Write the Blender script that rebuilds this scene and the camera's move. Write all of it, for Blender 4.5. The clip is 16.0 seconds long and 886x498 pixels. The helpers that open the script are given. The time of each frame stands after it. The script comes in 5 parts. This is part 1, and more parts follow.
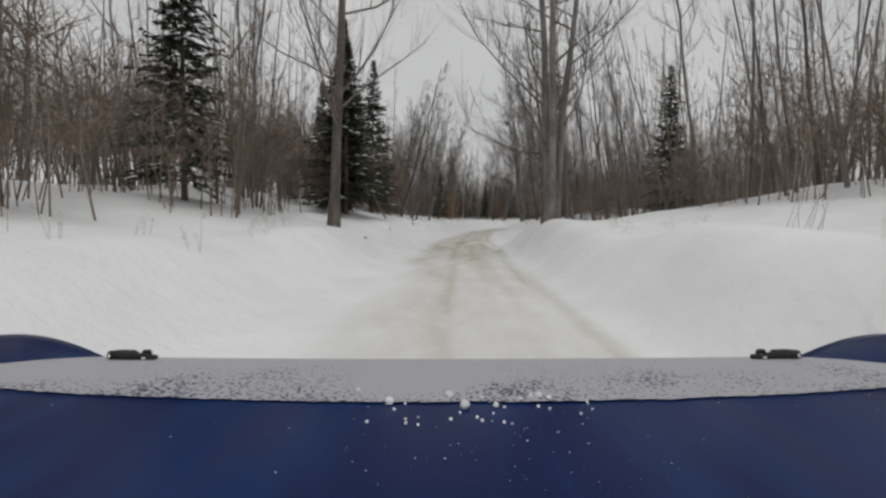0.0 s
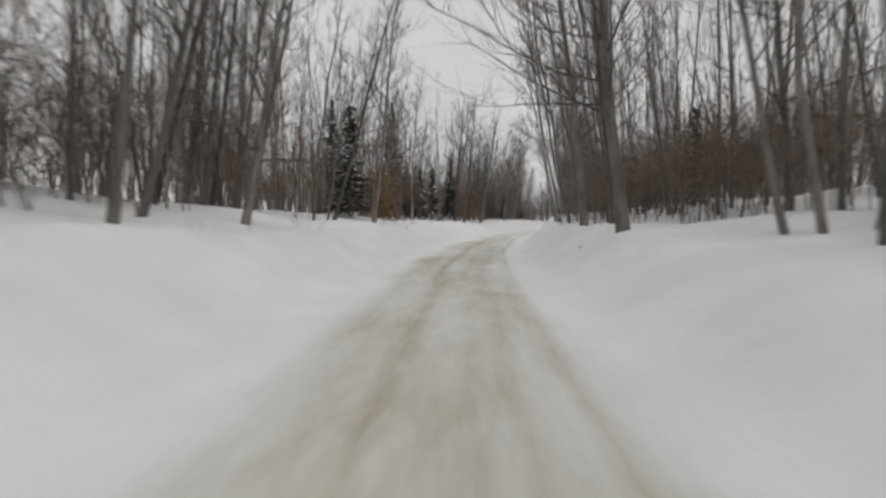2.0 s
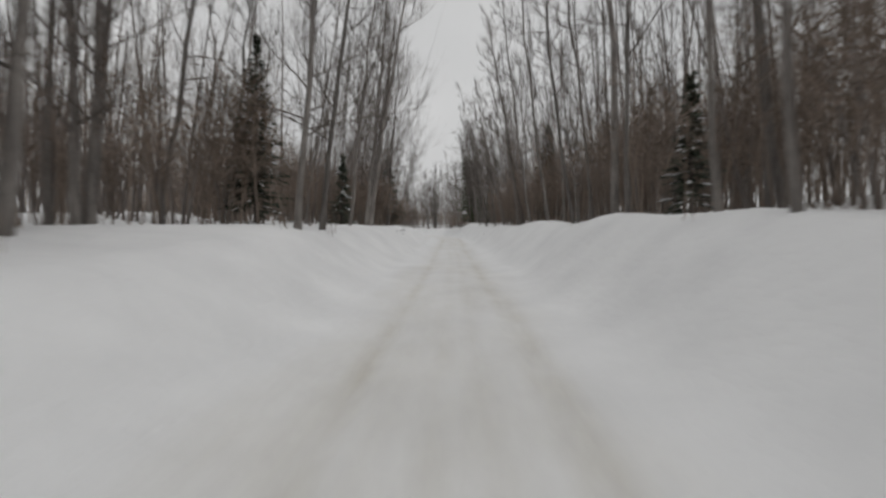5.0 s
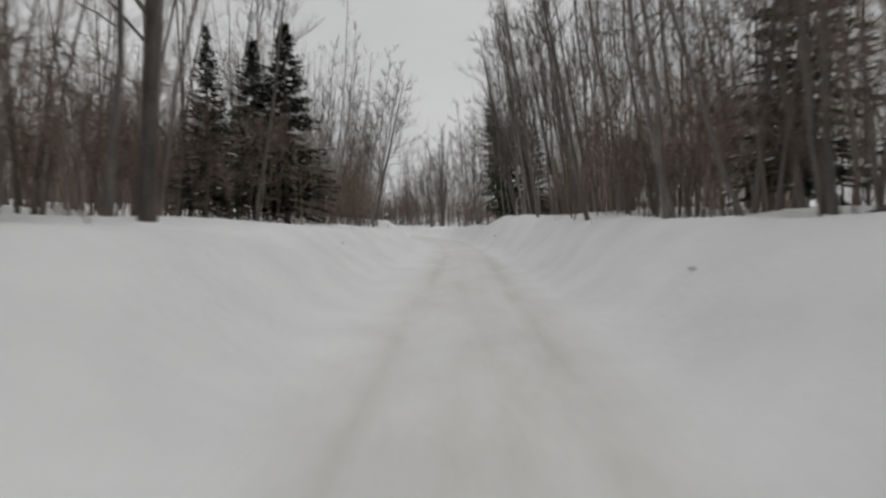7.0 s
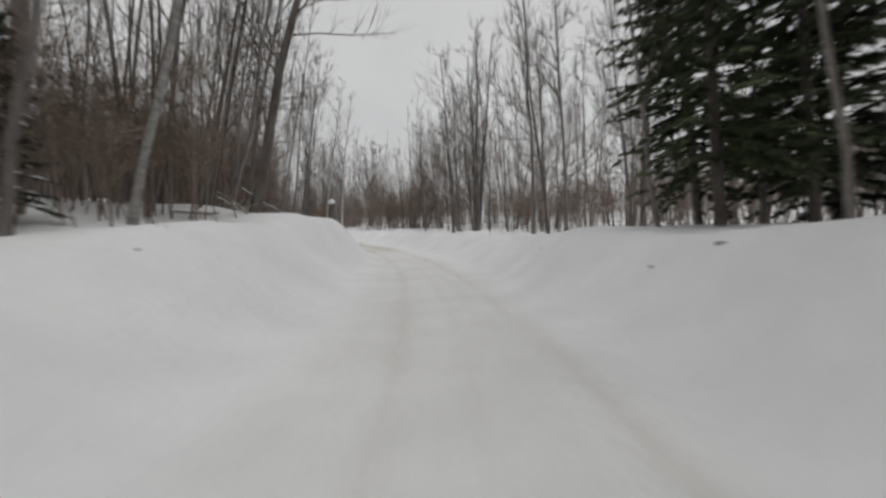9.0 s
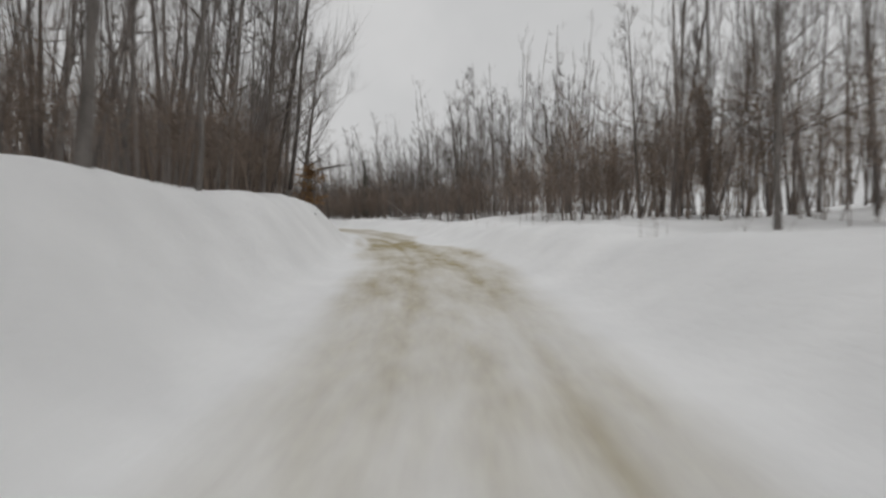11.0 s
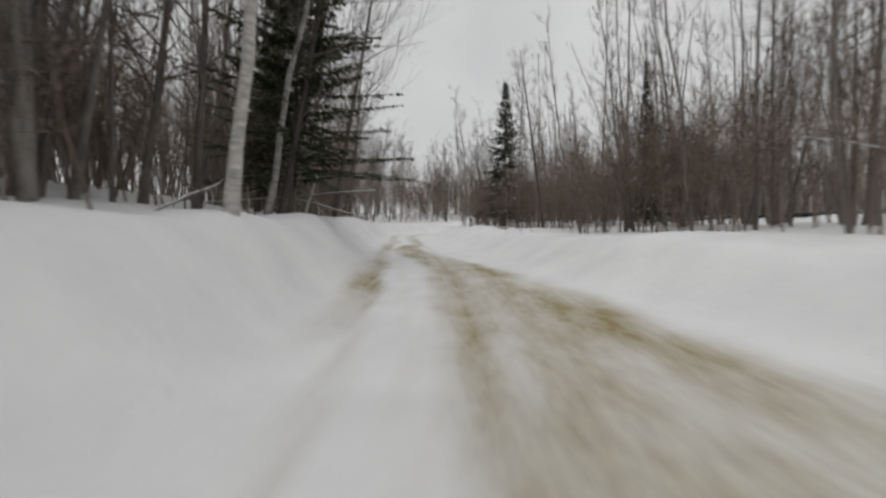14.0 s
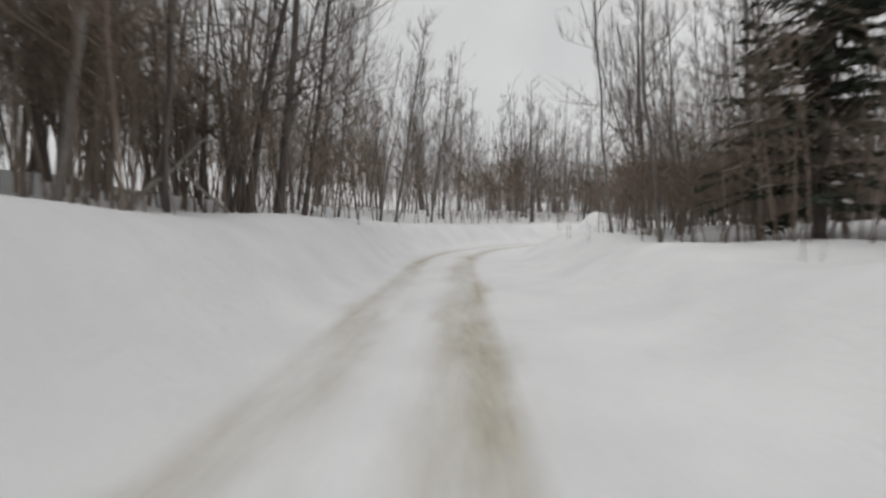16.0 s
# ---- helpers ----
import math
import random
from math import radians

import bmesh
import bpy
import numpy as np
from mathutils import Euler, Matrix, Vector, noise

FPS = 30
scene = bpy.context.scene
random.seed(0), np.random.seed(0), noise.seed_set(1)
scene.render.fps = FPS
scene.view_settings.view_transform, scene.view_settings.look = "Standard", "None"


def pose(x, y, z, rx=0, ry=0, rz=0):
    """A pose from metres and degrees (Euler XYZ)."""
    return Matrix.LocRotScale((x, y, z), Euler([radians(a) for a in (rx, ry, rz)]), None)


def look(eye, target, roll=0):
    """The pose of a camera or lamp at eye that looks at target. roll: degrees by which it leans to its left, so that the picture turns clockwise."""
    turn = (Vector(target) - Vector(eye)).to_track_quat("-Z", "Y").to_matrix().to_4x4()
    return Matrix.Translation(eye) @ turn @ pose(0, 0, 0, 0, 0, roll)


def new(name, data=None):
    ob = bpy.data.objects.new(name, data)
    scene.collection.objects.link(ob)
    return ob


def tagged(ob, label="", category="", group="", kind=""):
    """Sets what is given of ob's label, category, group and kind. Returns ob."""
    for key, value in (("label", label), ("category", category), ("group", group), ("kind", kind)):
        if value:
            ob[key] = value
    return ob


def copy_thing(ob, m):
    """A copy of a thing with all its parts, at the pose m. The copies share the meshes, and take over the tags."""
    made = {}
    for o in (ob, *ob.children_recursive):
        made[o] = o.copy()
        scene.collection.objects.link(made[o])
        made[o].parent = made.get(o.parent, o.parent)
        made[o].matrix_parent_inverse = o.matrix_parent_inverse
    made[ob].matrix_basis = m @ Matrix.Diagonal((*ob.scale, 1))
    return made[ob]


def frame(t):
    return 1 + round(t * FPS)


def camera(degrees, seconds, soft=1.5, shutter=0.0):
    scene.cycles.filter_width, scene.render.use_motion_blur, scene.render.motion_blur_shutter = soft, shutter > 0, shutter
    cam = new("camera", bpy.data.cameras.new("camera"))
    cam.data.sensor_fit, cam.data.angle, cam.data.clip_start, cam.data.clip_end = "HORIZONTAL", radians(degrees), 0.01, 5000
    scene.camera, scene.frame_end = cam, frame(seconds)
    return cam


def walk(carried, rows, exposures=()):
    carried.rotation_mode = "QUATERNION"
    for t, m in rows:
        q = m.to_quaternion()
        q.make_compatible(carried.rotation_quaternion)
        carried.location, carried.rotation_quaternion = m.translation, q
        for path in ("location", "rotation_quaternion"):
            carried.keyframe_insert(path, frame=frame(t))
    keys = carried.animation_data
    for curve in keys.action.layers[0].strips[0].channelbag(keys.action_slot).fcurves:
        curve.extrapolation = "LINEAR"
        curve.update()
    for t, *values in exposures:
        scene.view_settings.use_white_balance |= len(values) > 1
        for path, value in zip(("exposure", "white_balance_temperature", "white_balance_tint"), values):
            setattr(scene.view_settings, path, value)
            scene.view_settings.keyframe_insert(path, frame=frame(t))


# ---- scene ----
# The camera sits behind the windscreen of a car on a winding forest road: seconds, x, y, heading, tilt.
EYE = 1.5
PATH = [
    (0.0, 0.00, 0.00, -0.10, -3.95), (0.5, 0.35, 9.46, -0.10, -4.30), (1.0, 0.82, 18.86, -1.55, -3.90),
    (1.5, 1.63, 28.18, -3.85, -4.20), (2.0, 2.78, 37.42, -5.75, -3.80), (2.5, 4.25, 46.47, -8.44, -4.20),
    (3.0, 6.06, 55.25, -10.85, -3.95), (3.5, 8.21, 63.73, -13.40, -3.90), (4.0, 10.87, 71.83, -18.60, -3.00),
    (4.5, 14.03, 79.63, -21.40, -2.85), (5.0, 17.43, 87.35, -21.97, -2.85), (5.5, 20.86, 95.07, -21.60, -2.85),
    (6.0, 24.23, 102.85, -20.65, -2.70), (6.5, 27.47, 110.65, -19.70, -3.50), (7.0, 30.64, 118.43, -19.99, -3.20),
    (7.5, 33.74, 126.18, -18.85, -4.10), (8.0, 36.71, 133.93, -18.85, -2.95), (8.5, 39.58, 141.64, -17.75, -2.95),
    (9.0, 42.17, 149.37, -14.92, -2.75), (9.5, 44.12, 157.20, -7.65, -3.05), (10.0, 45.19, 165.13, -2.70, -3.75),
    (10.5, 45.48, 173.08, 3.08, -3.79), (11.0, 45.02, 181.03, 8.49, -4.28), (11.5, 43.79, 188.90, 14.40, -5.10),
    (12.0, 41.77, 196.61, 20.65, -4.55), (12.5, 39.08, 204.05, 24.40, -4.60), (13.0, 35.79, 211.09, 31.70, -3.65),
    (13.5, 31.88, 217.65, 35.40, -4.15), (14.0, 27.67, 223.86, 38.35, -3.50), (14.5, 23.18, 229.71, 41.49, -3.60),
    (15.0, 18.39, 235.18, 45.40, -2.95), (15.5, 13.45, 240.36, 45.70, -3.15), (16.0, 8.48, 245.36, 47.10, -3.30)]
cam = camera(91.8, 16.0, soft=2.6, shutter=0.25)
START = [(0.0, 0.0, 0.0, -0.1, -3.95), (1 / 30, 0.0, 0.0, -0.1, -3.95), (0.1, 0.07, 1.85, -0.1, -4.0), (0.2, 0.14, 3.75, -0.1, -4.1), (0.35, 0.245, 6.6, -0.1, -4.2)]
walk(cam, [(t, pose(x, y, EYE, 90 + tilt, 0, yaw)) for t, x, y, yaw, tilt in START + PATH[1:]], exposures=[(0.0, -0.1), (1.0, 0.0), (2.5, 0.1), (4.0, 0.02), (6.5, -0.1), (8.0, -0.1), (9.0, 0.0), (12.0, -0.08), (14.0, 0.02), (16.0, 0.1)])

# ---- light: a flat, overcast winter sky ----
world = bpy.data.worlds.new("overcast_sky")
scene.world = world
world.use_nodes = True
wn, wl = world.node_tree.nodes, world.node_tree.links
wn.clear()
w_out, w_bg = wn.new("ShaderNodeOutputWorld"), wn.new("ShaderNodeBackground")
w_sky = wn.new("ShaderNodeTexSky")
w_sky.sky_type, w_sky.sun_disc = "NISHITA", False
w_sky.sun_elevation, w_sky.sun_rotation, w_sky.air_density, w_sky.dust_density = radians(40), radians(150), 1.0, 6.0
w_hsv = wn.new("ShaderNodeHueSaturation")
w_hsv.inputs["Saturation"].default_value, w_hsv.inputs["Value"].default_value = 0.12, 0.10
w_tc, w_noise, w_ramp = wn.new("ShaderNodeTexCoord"), wn.new("ShaderNodeTexNoise"), wn.new("ShaderNodeValToRGB")
w_noise.inputs["Scale"].default_value, w_noise.inputs["Detail"].default_value = 2.2, 5.0
w_ramp.color_ramp.elements[0].position, w_ramp.color_ramp.elements[0].color = 0.3, (0.545, 0.55, 0.555, 1)
w_ramp.color_ramp.elements[1].position, w_ramp.color_ramp.elements[1].color = 0.7, (0.685, 0.685, 0.685, 1)
w_mix = wn.new("ShaderNodeMixRGB")
w_mix.inputs["Fac"].default_value = 0.88
wl.new(w_sky.outputs["Color"], w_hsv.inputs["Color"])
wl.new(w_tc.outputs["Generated"], w_noise.inputs["Vector"])
wl.new(w_noise.outputs["Fac"], w_ramp.inputs["Fac"])
wl.new(w_hsv.outputs["Color"], w_mix.inputs["Color1"])
wl.new(w_ramp.outputs["Color"], w_mix.inputs["Color2"])
wl.new(w_mix.outputs["Color"], w_bg.inputs["Color"])
wl.new(w_bg.outputs["Background"], w_out.inputs["Surface"])
w_bg.inputs["Strength"].default_value = 1.0
sun = new("sun", bpy.data.lights.new("sun", "SUN"))
sun.data.energy, sun.data.angle, sun.data.color = 0.5, radians(40), (1.0, 0.985, 0.965)
sun.matrix_world = look((0, 0, 60), (-4, 14, 0))


# ---- materials ----
def material(name, dark, light, scale=6.0, rough=0.85, bump=0.3, stretch=(1, 1, 1), fine=40.0, metallic=0.0, coat=0.0, island=False):
    """A two-scale mottled surface between two colours."""
    m = bpy.data.materials.new(name)
    m.use_nodes = True
    n, l = m.node_tree.nodes, m.node_tree.links
    b = n["Principled BSDF"]
    b.inputs["Roughness"].default_value, b.inputs["Metallic"].default_value = rough, metallic
    b.inputs["Coat Weight"].default_value = coat
    b.inputs["Specular IOR Level"].default_value = 0.3
    tc, mp = n.new("ShaderNodeTexCoord"), n.new("ShaderNodeMapping")
    mp.inputs["Scale"].default_value = stretch
    big, small = n.new("ShaderNodeTexNoise"), n.new("ShaderNodeTexNoise")
    big.inputs["Scale"].default_value, big.inputs["Detail"].default_value = scale, 4.0
    small.inputs["Scale"].default_value, small.inputs["Detail"].default_value = fine, 3.0
    add, ramp = n.new("ShaderNodeMath"), n.new("ShaderNodeValToRGB")
    add.operation = "MULTIPLY_ADD"
    add.inputs[1].default_value = 0.45
    l.new(tc.outputs["Object"], mp.inputs["Vector"])
    l.new(mp.outputs["Vector"], big.inputs["Vector"])
    l.new(mp.outputs["Vector"], small.inputs["Vector"])
    l.new(small.outputs["Fac"], add.inputs[0])
    l.new(big.outputs["Fac"], add.inputs[2])
    l.new(add.outputs[0], ramp.inputs["Fac"])
    ramp.color_ramp.elements[0].position, ramp.color_ramp.elements[0].color = 0.45, (*dark, 1)
    ramp.color_ramp.elements[1].position, ramp.color_ramp.elements[1].color = 0.95, (*light, 1)
    last = ramp.outputs["Color"]
    pick = n.new("ShaderNodeNewGeometry").outputs["Random Per Island"] if island else n.new("ShaderNodeObjectInfo").outputs["Random"]
    span = n.new("ShaderNodeMapRange")
    span.inputs["To Min"].default_value, span.inputs["To Max"].default_value = 0.72, 1.28
    hsv = n.new("ShaderNodeHueSaturation")
    l.new(pick, span.inputs["Value"])
    l.new(span.outputs["Result"], hsv.inputs["Value"])
    l.new(last, hsv.inputs["Color"])
    l.new(hsv.outputs["Color"], b.inputs["Base Color"])
    if bump:
        bp = n.new("ShaderNodeBump")
        bp.inputs["Strength"].default_value, bp.inputs["Distance"].default_value = bump, 0.02
        l.new(add.outputs[0], bp.inputs["Height"])
        l.new(bp.outputs["Normal"], b.inputs["Normal"])
    return m


BARK = material("bark_grey", (0.1, 0.09, 0.082), (0.265, 0.243, 0.225), 5, stretch=(1, 1, 0.25))
BARK_DARK = material("bark_dark", (0.06, 0.05, 0.045), (0.175, 0.155, 0.14), 5, stretch=(1, 1, 0.25))
BARK_PALE = material("bark_birch", (0.22, 0.21, 0.2), (0.55, 0.53, 0.5), 4, stretch=(1, 1, 2.5))
TWIG = material("twig", (0.085, 0.072, 0.064), (0.21, 0.184, 0.168), 3, bump=0)
BRUSH = material("brush_twig", (0.125, 0.095, 0.075), (0.3, 0.24, 0.196), 0.6, bump=0, island=True)
FAR = material("far_wood", (0.11, 0.094, 0.085), (0.275, 0.245, 0.226), 0.3, bump=0, island=True)
NEEDLE = material("needle", (0.03, 0.038, 0.027), (0.085, 0.1, 0.072), 2, rough=0.7, bump=0)
PINE = material("pine_needle", (0.034, 0.044, 0.022), (0.095, 0.115, 0.06), 2, rough=0.7, bump=0)
LEAF = material("dry_leaf", (0.18, 0.095, 0.034), (0.41, 0.25, 0.115), 3, rough=0.8, bump=0, island=True)
SNOW = material("snow", (0.74, 0.75, 0.77), (0.88, 0.89, 0.9), 8, rough=0.75, bump=0.4)
DEADWOOD = material("dead_wood", (0.14, 0.125, 0.11), (0.42, 0.39, 0.35), 5, stretch=(1, 1, 0.3))


def snow_ground():
    """Drifted snow, with sandy slush where the attribute "dirt" says that tyres have worn the road."""
    m = bpy.data.materials.new("snow_ground")
    m.use_nodes = True
    n, l = m.node_tree.nodes, m.node_tree.links
    b = n["Principled BSDF"]
    b.inputs["Roughness"].default_value, b.inputs["Specular IOR Level"].default_value = 0.8, 0.2
    tc = n.new("ShaderNodeTexCoord")

    def noise_at(scale, detail=4.0):
        x = n.new("ShaderNodeTexNoise")
        x.inputs["Scale"].default_value, x.inputs["Detail"].default_value = scale, detail
        l.new(tc.outputs["Object"], x.inputs["Vector"])
        return x.outputs["Fac"]

    def ramp_of(fac, p0, c0, p1, c1):
        r = n.new("ShaderNodeValToRGB")
        r.color_ramp.elements[0].position, r.color_ramp.elements[0].color = p0, (*c0, 1)
        r.color_ramp.elements[1].position, r.color_ramp.elements[1].color = p1, (*c1, 1)
        l.new(fac, r.inputs["Fac"])
        return r.outputs["Color"]

    run = n.new("ShaderNodeAttribute")
    run.attribute_name = "run"

    def streak(scale, detail=4.0):
        x = n.new("ShaderNodeTexNoise")
        x.inputs["Scale"].default_value, x.inputs["Detail"].default_value = scale, detail
        l.new(run.outputs["Vector"], x.inputs["Vector"])
        return x.outputs["Fac"]

    drift, grain, patch, crumb = noise_at(0.7), streak(9.0), streak(2.2, 6.0), noise_at(7.0, 5.0)
    white = ramp_of(drift, 0.3, (0.82, 0.825, 0.83), 0.7, (0.905, 0.91, 0.912))
    sand = ramp_of(grain, 0.3, (0.3, 0.232, 0.122), 0.75, (0.455, 0.406, 0.245))
    at = n.new("ShaderNodeAttribute")
    at.attribute_name = "dirt"
    mul = n.new("ShaderNodeMath")
    mul.operation = "MULTIPLY"
    spread = n.new("ShaderNodeMapRange")
    spread.inputs["From Min"].default_value, spread.inputs["From Max"].default_value = 0.25, 0.7
    spread.inputs["To Min"].default_value, spread.inputs["To Max"].default_value = 0.6, 1.35
    l.new(patch, spread.inputs["Value"])
    l.new(at.outputs["Fac"], mul.inputs[0])
    l.new(spread.outputs["Result"], mul.inputs[1])
    mul.use_clamp = True
    mix = n.new("ShaderNodeMixRGB")
    l.new(mul.outputs[0], mix.inputs["Fac"])
    l.new(white, mix.inputs["Color1"])
    l.new(sand, mix.inputs["Color2"])
    l.new(mix.outputs["Color"], b.inputs["Base Color"])
    bp = n.new("ShaderNodeBump")
    bp.inputs["Strength"].default_value, bp.inputs["Distance"].default_value = 0.55, 0.06
    swell = n.new("ShaderNodeMath")
    swell.operation = "MULTIPLY_ADD"
    swell.inputs[1].default_value = 1.5
    l.new(noise_at(1.5, 5.0), swell.inputs[0])
    l.new(crumb, swell.inputs[2])
    l.new(swell.outputs[0], bp.inputs["Height"])
    l.new(bp.outputs["Normal"], b.inputs["Normal"])
    return m


GROUND = snow_ground()

# ---- the road's line: arc length s along it, u metres to its right ----
STEP = 0.5


def road_line():
    t = np.array([r[0] for r in PATH])
    fine = np.linspace(0, 16, 1601)
    x, y = np.interp(fine, t, [r[1] for r in PATH]), np.interp(fine, t, [r[2] for r in PATH])
    k = np.ones(81) / 81
    xs = np.convolve(np.pad(x, 40, mode="reflect", reflect_type="odd"), k, "valid")
    ys = np.convolve(np.pad(y, 40, mode="reflect", reflect_type="odd"), k, "valid")
    arc = np.concatenate([[0], np.cumsum(np.hypot(np.diff(xs), np.diff(ys)))])
    inner = np.arange(0, arc[-1], STEP)
    pts = np.stack([np.interp(inner, arc, xs), np.interp(inner, arc, ys)], 1)
    s = list(inner)
    p = [tuple(q) for q in pts]
    h = math.atan2(p[1][0] - p[0][0], p[1][1] - p[0][1])
    back = [(p[0][0] - math.sin(h) * d, p[0][1] - math.cos(h) * d) for d in np.arange(80, 0, -STEP)]
    h = math.atan2(p[-1][0] - p[-8][0], p[-1][1] - p[-8][1])
    ahead, (cx, cy) = [], p[-1]
    for i in range(int(260 / STEP)):
        h += math.radians(2.4) * STEP if 16 < i * STEP < 43 else 0.0
        cx, cy = cx + math.sin(h) * STEP, cy + math.cos(h) * STEP
        ahead.append((cx, cy))
    line = np.array(back + p + ahead)
    start = -80.0
    ss = start + STEP * np.arange(len(line))
    d = np.gradient(line, axis=0)
    head = np.arctan2(d[:, 0], d[:, 1])
    return ss, line, head, np.interp(fine, fine, arc)


LINE_S, LINE_P, LINE_H, ARC_T = road_line()


def s_at(t):
    """Arc length at a second of the drive, also a little before and after it."""
    return np.interp(t, np.linspace(0, 16, 1601), ARC_T) + np.minimum(t, 0) * 18.5 + np.maximum(np.asarray(t) - 16, 0) * 14


def plan(s, u):
    """World x, y at s metres along the road and u metres to its right."""
    x, y, h = (np.interp(s, LINE_S, a) for a in (LINE_P[:, 0], LINE_P[:, 1], LINE_H))
    return x + u * np.cos(h), y - u * np.sin(h)


# Height of the ploughed banks beside the road, by the second at which they are passed.
BANK_L = [(-3, 1.3), (0.6, 1.15), (1.0, 1.2), (1.6, 1.65), (2.1, 1.4), (2.5, 1.28), (3.6, 1.35), (4.5, 1.15), (5.5, 1.4), (6.8, 1.6), (7.6, 1.45), (8.6, 1.3), (9.2, 1.22), (9.6, 1.5), (10.0, 2.05), (10.6, 2.0), (11.5, 2.1), (12.4, 2.35), (12.75, 2.3), (13.1, 2.35), (13.5, 2.5), (13.75, 2.45), (14.0, 2.05), (14.2, 1.65), (14.4, 1.6), (15, 1.65), (15.6, 1.75), (16.2, 1.75), (18, 1.6)]
BANK_R = [(-3, 1.2), (0.6, 1.25), (0.95, 1.5), (1.15, 1.25), (1.4, 0.85), (1.7, 0.62), (2.1, 0.8), (2.6, 1.3), (3.4, 1.25), (4.05, 1.3), (4.28, 1.8), (4.6, 2.1), (5.3, 1.7), (6.5, 1.65), (7.8, 1.65), (8.3, 1.95), (8.9, 2.1), (9.4, 1.6), (10.2, 1.15), (12, 1.1), (13, 0.95), (14, 0.95), (14.6, 1.15), (15.5, 0.95), (18, 1.1)]
# How many metres the left bank takes to rise.
RISE_L = [(-3, 2.6), (9.7, 2.6), (10.3, 2.5), (11.0, 2.3), (11.6, 2.6), (12.5, 2.6), (12.9, 4.2), (13.5, 4.6), (13.9, 3.8), (14.2, 2.4), (14.45, 1.7), (14.9, 2.2), (18, 2.6)]
# How many metres the right bank takes to rise.
RISE_R = [(-3, 2.6), (0.6, 1.7), (1.15, 1.6), (1.5, 2.6), (18, 2.6)]
# Slope of the forest floor behind the banks.
HILL_L = [(-3, 0.2), (2.2, 0.2), (3, 0.07), (6, 0.04), (8, 0.07), (9, 0.09), (11, 0.12), (13, 0.13), (15, 0.14), (18, 0.14)]
HILL_R = [(-3, 0.15), (0.9, 0.14), (1.4, 0.05), (2.1, 0.06), (2.6, 0.14), (3.6, 0.17), (5, 0.12), (6.5, 0.06), (9, 0.03), (11, 0.02), (13, 0.05), (16, 0.03), (18, 0.03)]
# Half width of the cleared road on its right, where it opens in the bends, and on its left.
WIDE_R = [(-3, 2.0), (1.0, 1.9), (2.0, 1.6), (4, 1.7), (9, 1.9), (11.6, 2.4), (12.4, 2.6), (13.3, 3.6), (14.4, 3.6), (15.0, 2.4), (18, 2.0)]
WIDE_L = [(-3, 2.1), (1.2, 2.6), (2.2, 2.8), (3.5, 2.2), (5, 1.9), (9, 1.7), (9.9, 1.5), (10.4, 1.0), (11.0, 1.1), (11.6, 2.6), (12.3, 2.3), (12.8, 1.6), (13.3, 1.15), (13.9, 1.3), (14.4, 1.8), (15, 2.2), (18, 2.2)]
# Where the two worn wheel tracks run.
RUT_A = [(-3, -0.3), (0.5, -0.25), (1.5, -0.5), (2.7, -1.0), (3.7, -0.8), (4.3, -1.0), (6.8, -0.95), (8.3, -0.3), (9.5, -0.4), (11, -0.4), (12.4, -0.2), (13.3, 0.0), (14.2, -1.1), (14.9, -1.9), (18, -1.6)]
RUT_B = [(-3, 1.75), (1.2, 1.7), (1.7, 1.2), (2.7, 0.9), (3.7, 1.2), (4.3, 0.95), (6.8, 0.8), (8.3, 1.7), (9.2, 1.6), (11, 1.2), (12.4, 1.0), (13.3, 1.25), (14.2, 0.35), (14.9, 0.4), (18, 0.3)]
# Bands where traffic has ground sand into the snow: second, middle, half width, strength.
BANDS = [
    [(-3, 0.2, 1.8, 0.15), (0.5, 0.1, 1.7, 0.22), (1.1, -0.1, 1.7, 0.5), (1.7, -0.5, 1.7, 0.54), (2.2, -0.3, 1.5, 0.42), (2.8, -0.8, 1.3, 0.48), (3.3, -0.5, 1.5, 0.42), (3.8, -0.3, 1.4, 0.42), (4.3, -0.7, 1.1, 0.3), (5, -0.2, 1.5, 0.14),
     (6.5, 0, 1.4, 0.12), (8.3, 0.5, 1.4, 0.16), (9.3, 0.2, 1.6, 0.08), (10.5, 0.3, 1.5, 0.12), (11.3, 0.2, 1.7, 0.45), (12.0, 0.4, 2.3, 0.68), (12.3, 0.3, 2.2, 0.72), (12.6, -0.65, 0.75, 1.2), (13.0, -0.5, 0.6, 0.5), (13.4, 0, 0.5, 0.2), (14, 0, 0.5, 0), (18, 0, 0.5, 0)],
    [(-3, 0.7, 0.4, 0), (12.1, 0.7, 0.4, 0), (12.6, 0.85, 0.5, 0.85), (13.0, 1.6, 1.3, 0.55), (13.6, 1.8, 1.7, 0.58), (14.2, 2.0, 1.7, 0.65), (14.7, 1.2, 1.4, 0.72), (15.2, 0.3, 0.8, 0.58), (15.7, -1.0, 0.8, 0.75), (16.1, 0.0, 0.45, 0.55), (16.6, 0.1, 0.4, 0.4), (18, 0.1, 0.4, 0.25)],
    [(-3, -2.1, 0.25, 0), (12.1, -2.1, 0.25, 0), (12.5, -1.95, 0.28, 0.6), (12.9, -1.7, 0.2, 0.4), (13.3, -1.6, 0.2, 0), (14.3, -2.0, 0.3, 0), (14.7, -1.9, 0.5, 0.7), (15.2, -2.1, 0.4, 0.52), (15.7, -2.4, 0.45, 0.5), (16.2, -1.6, 0.3, 0.45), (18, -1.6, 0.3, 0.2)]]
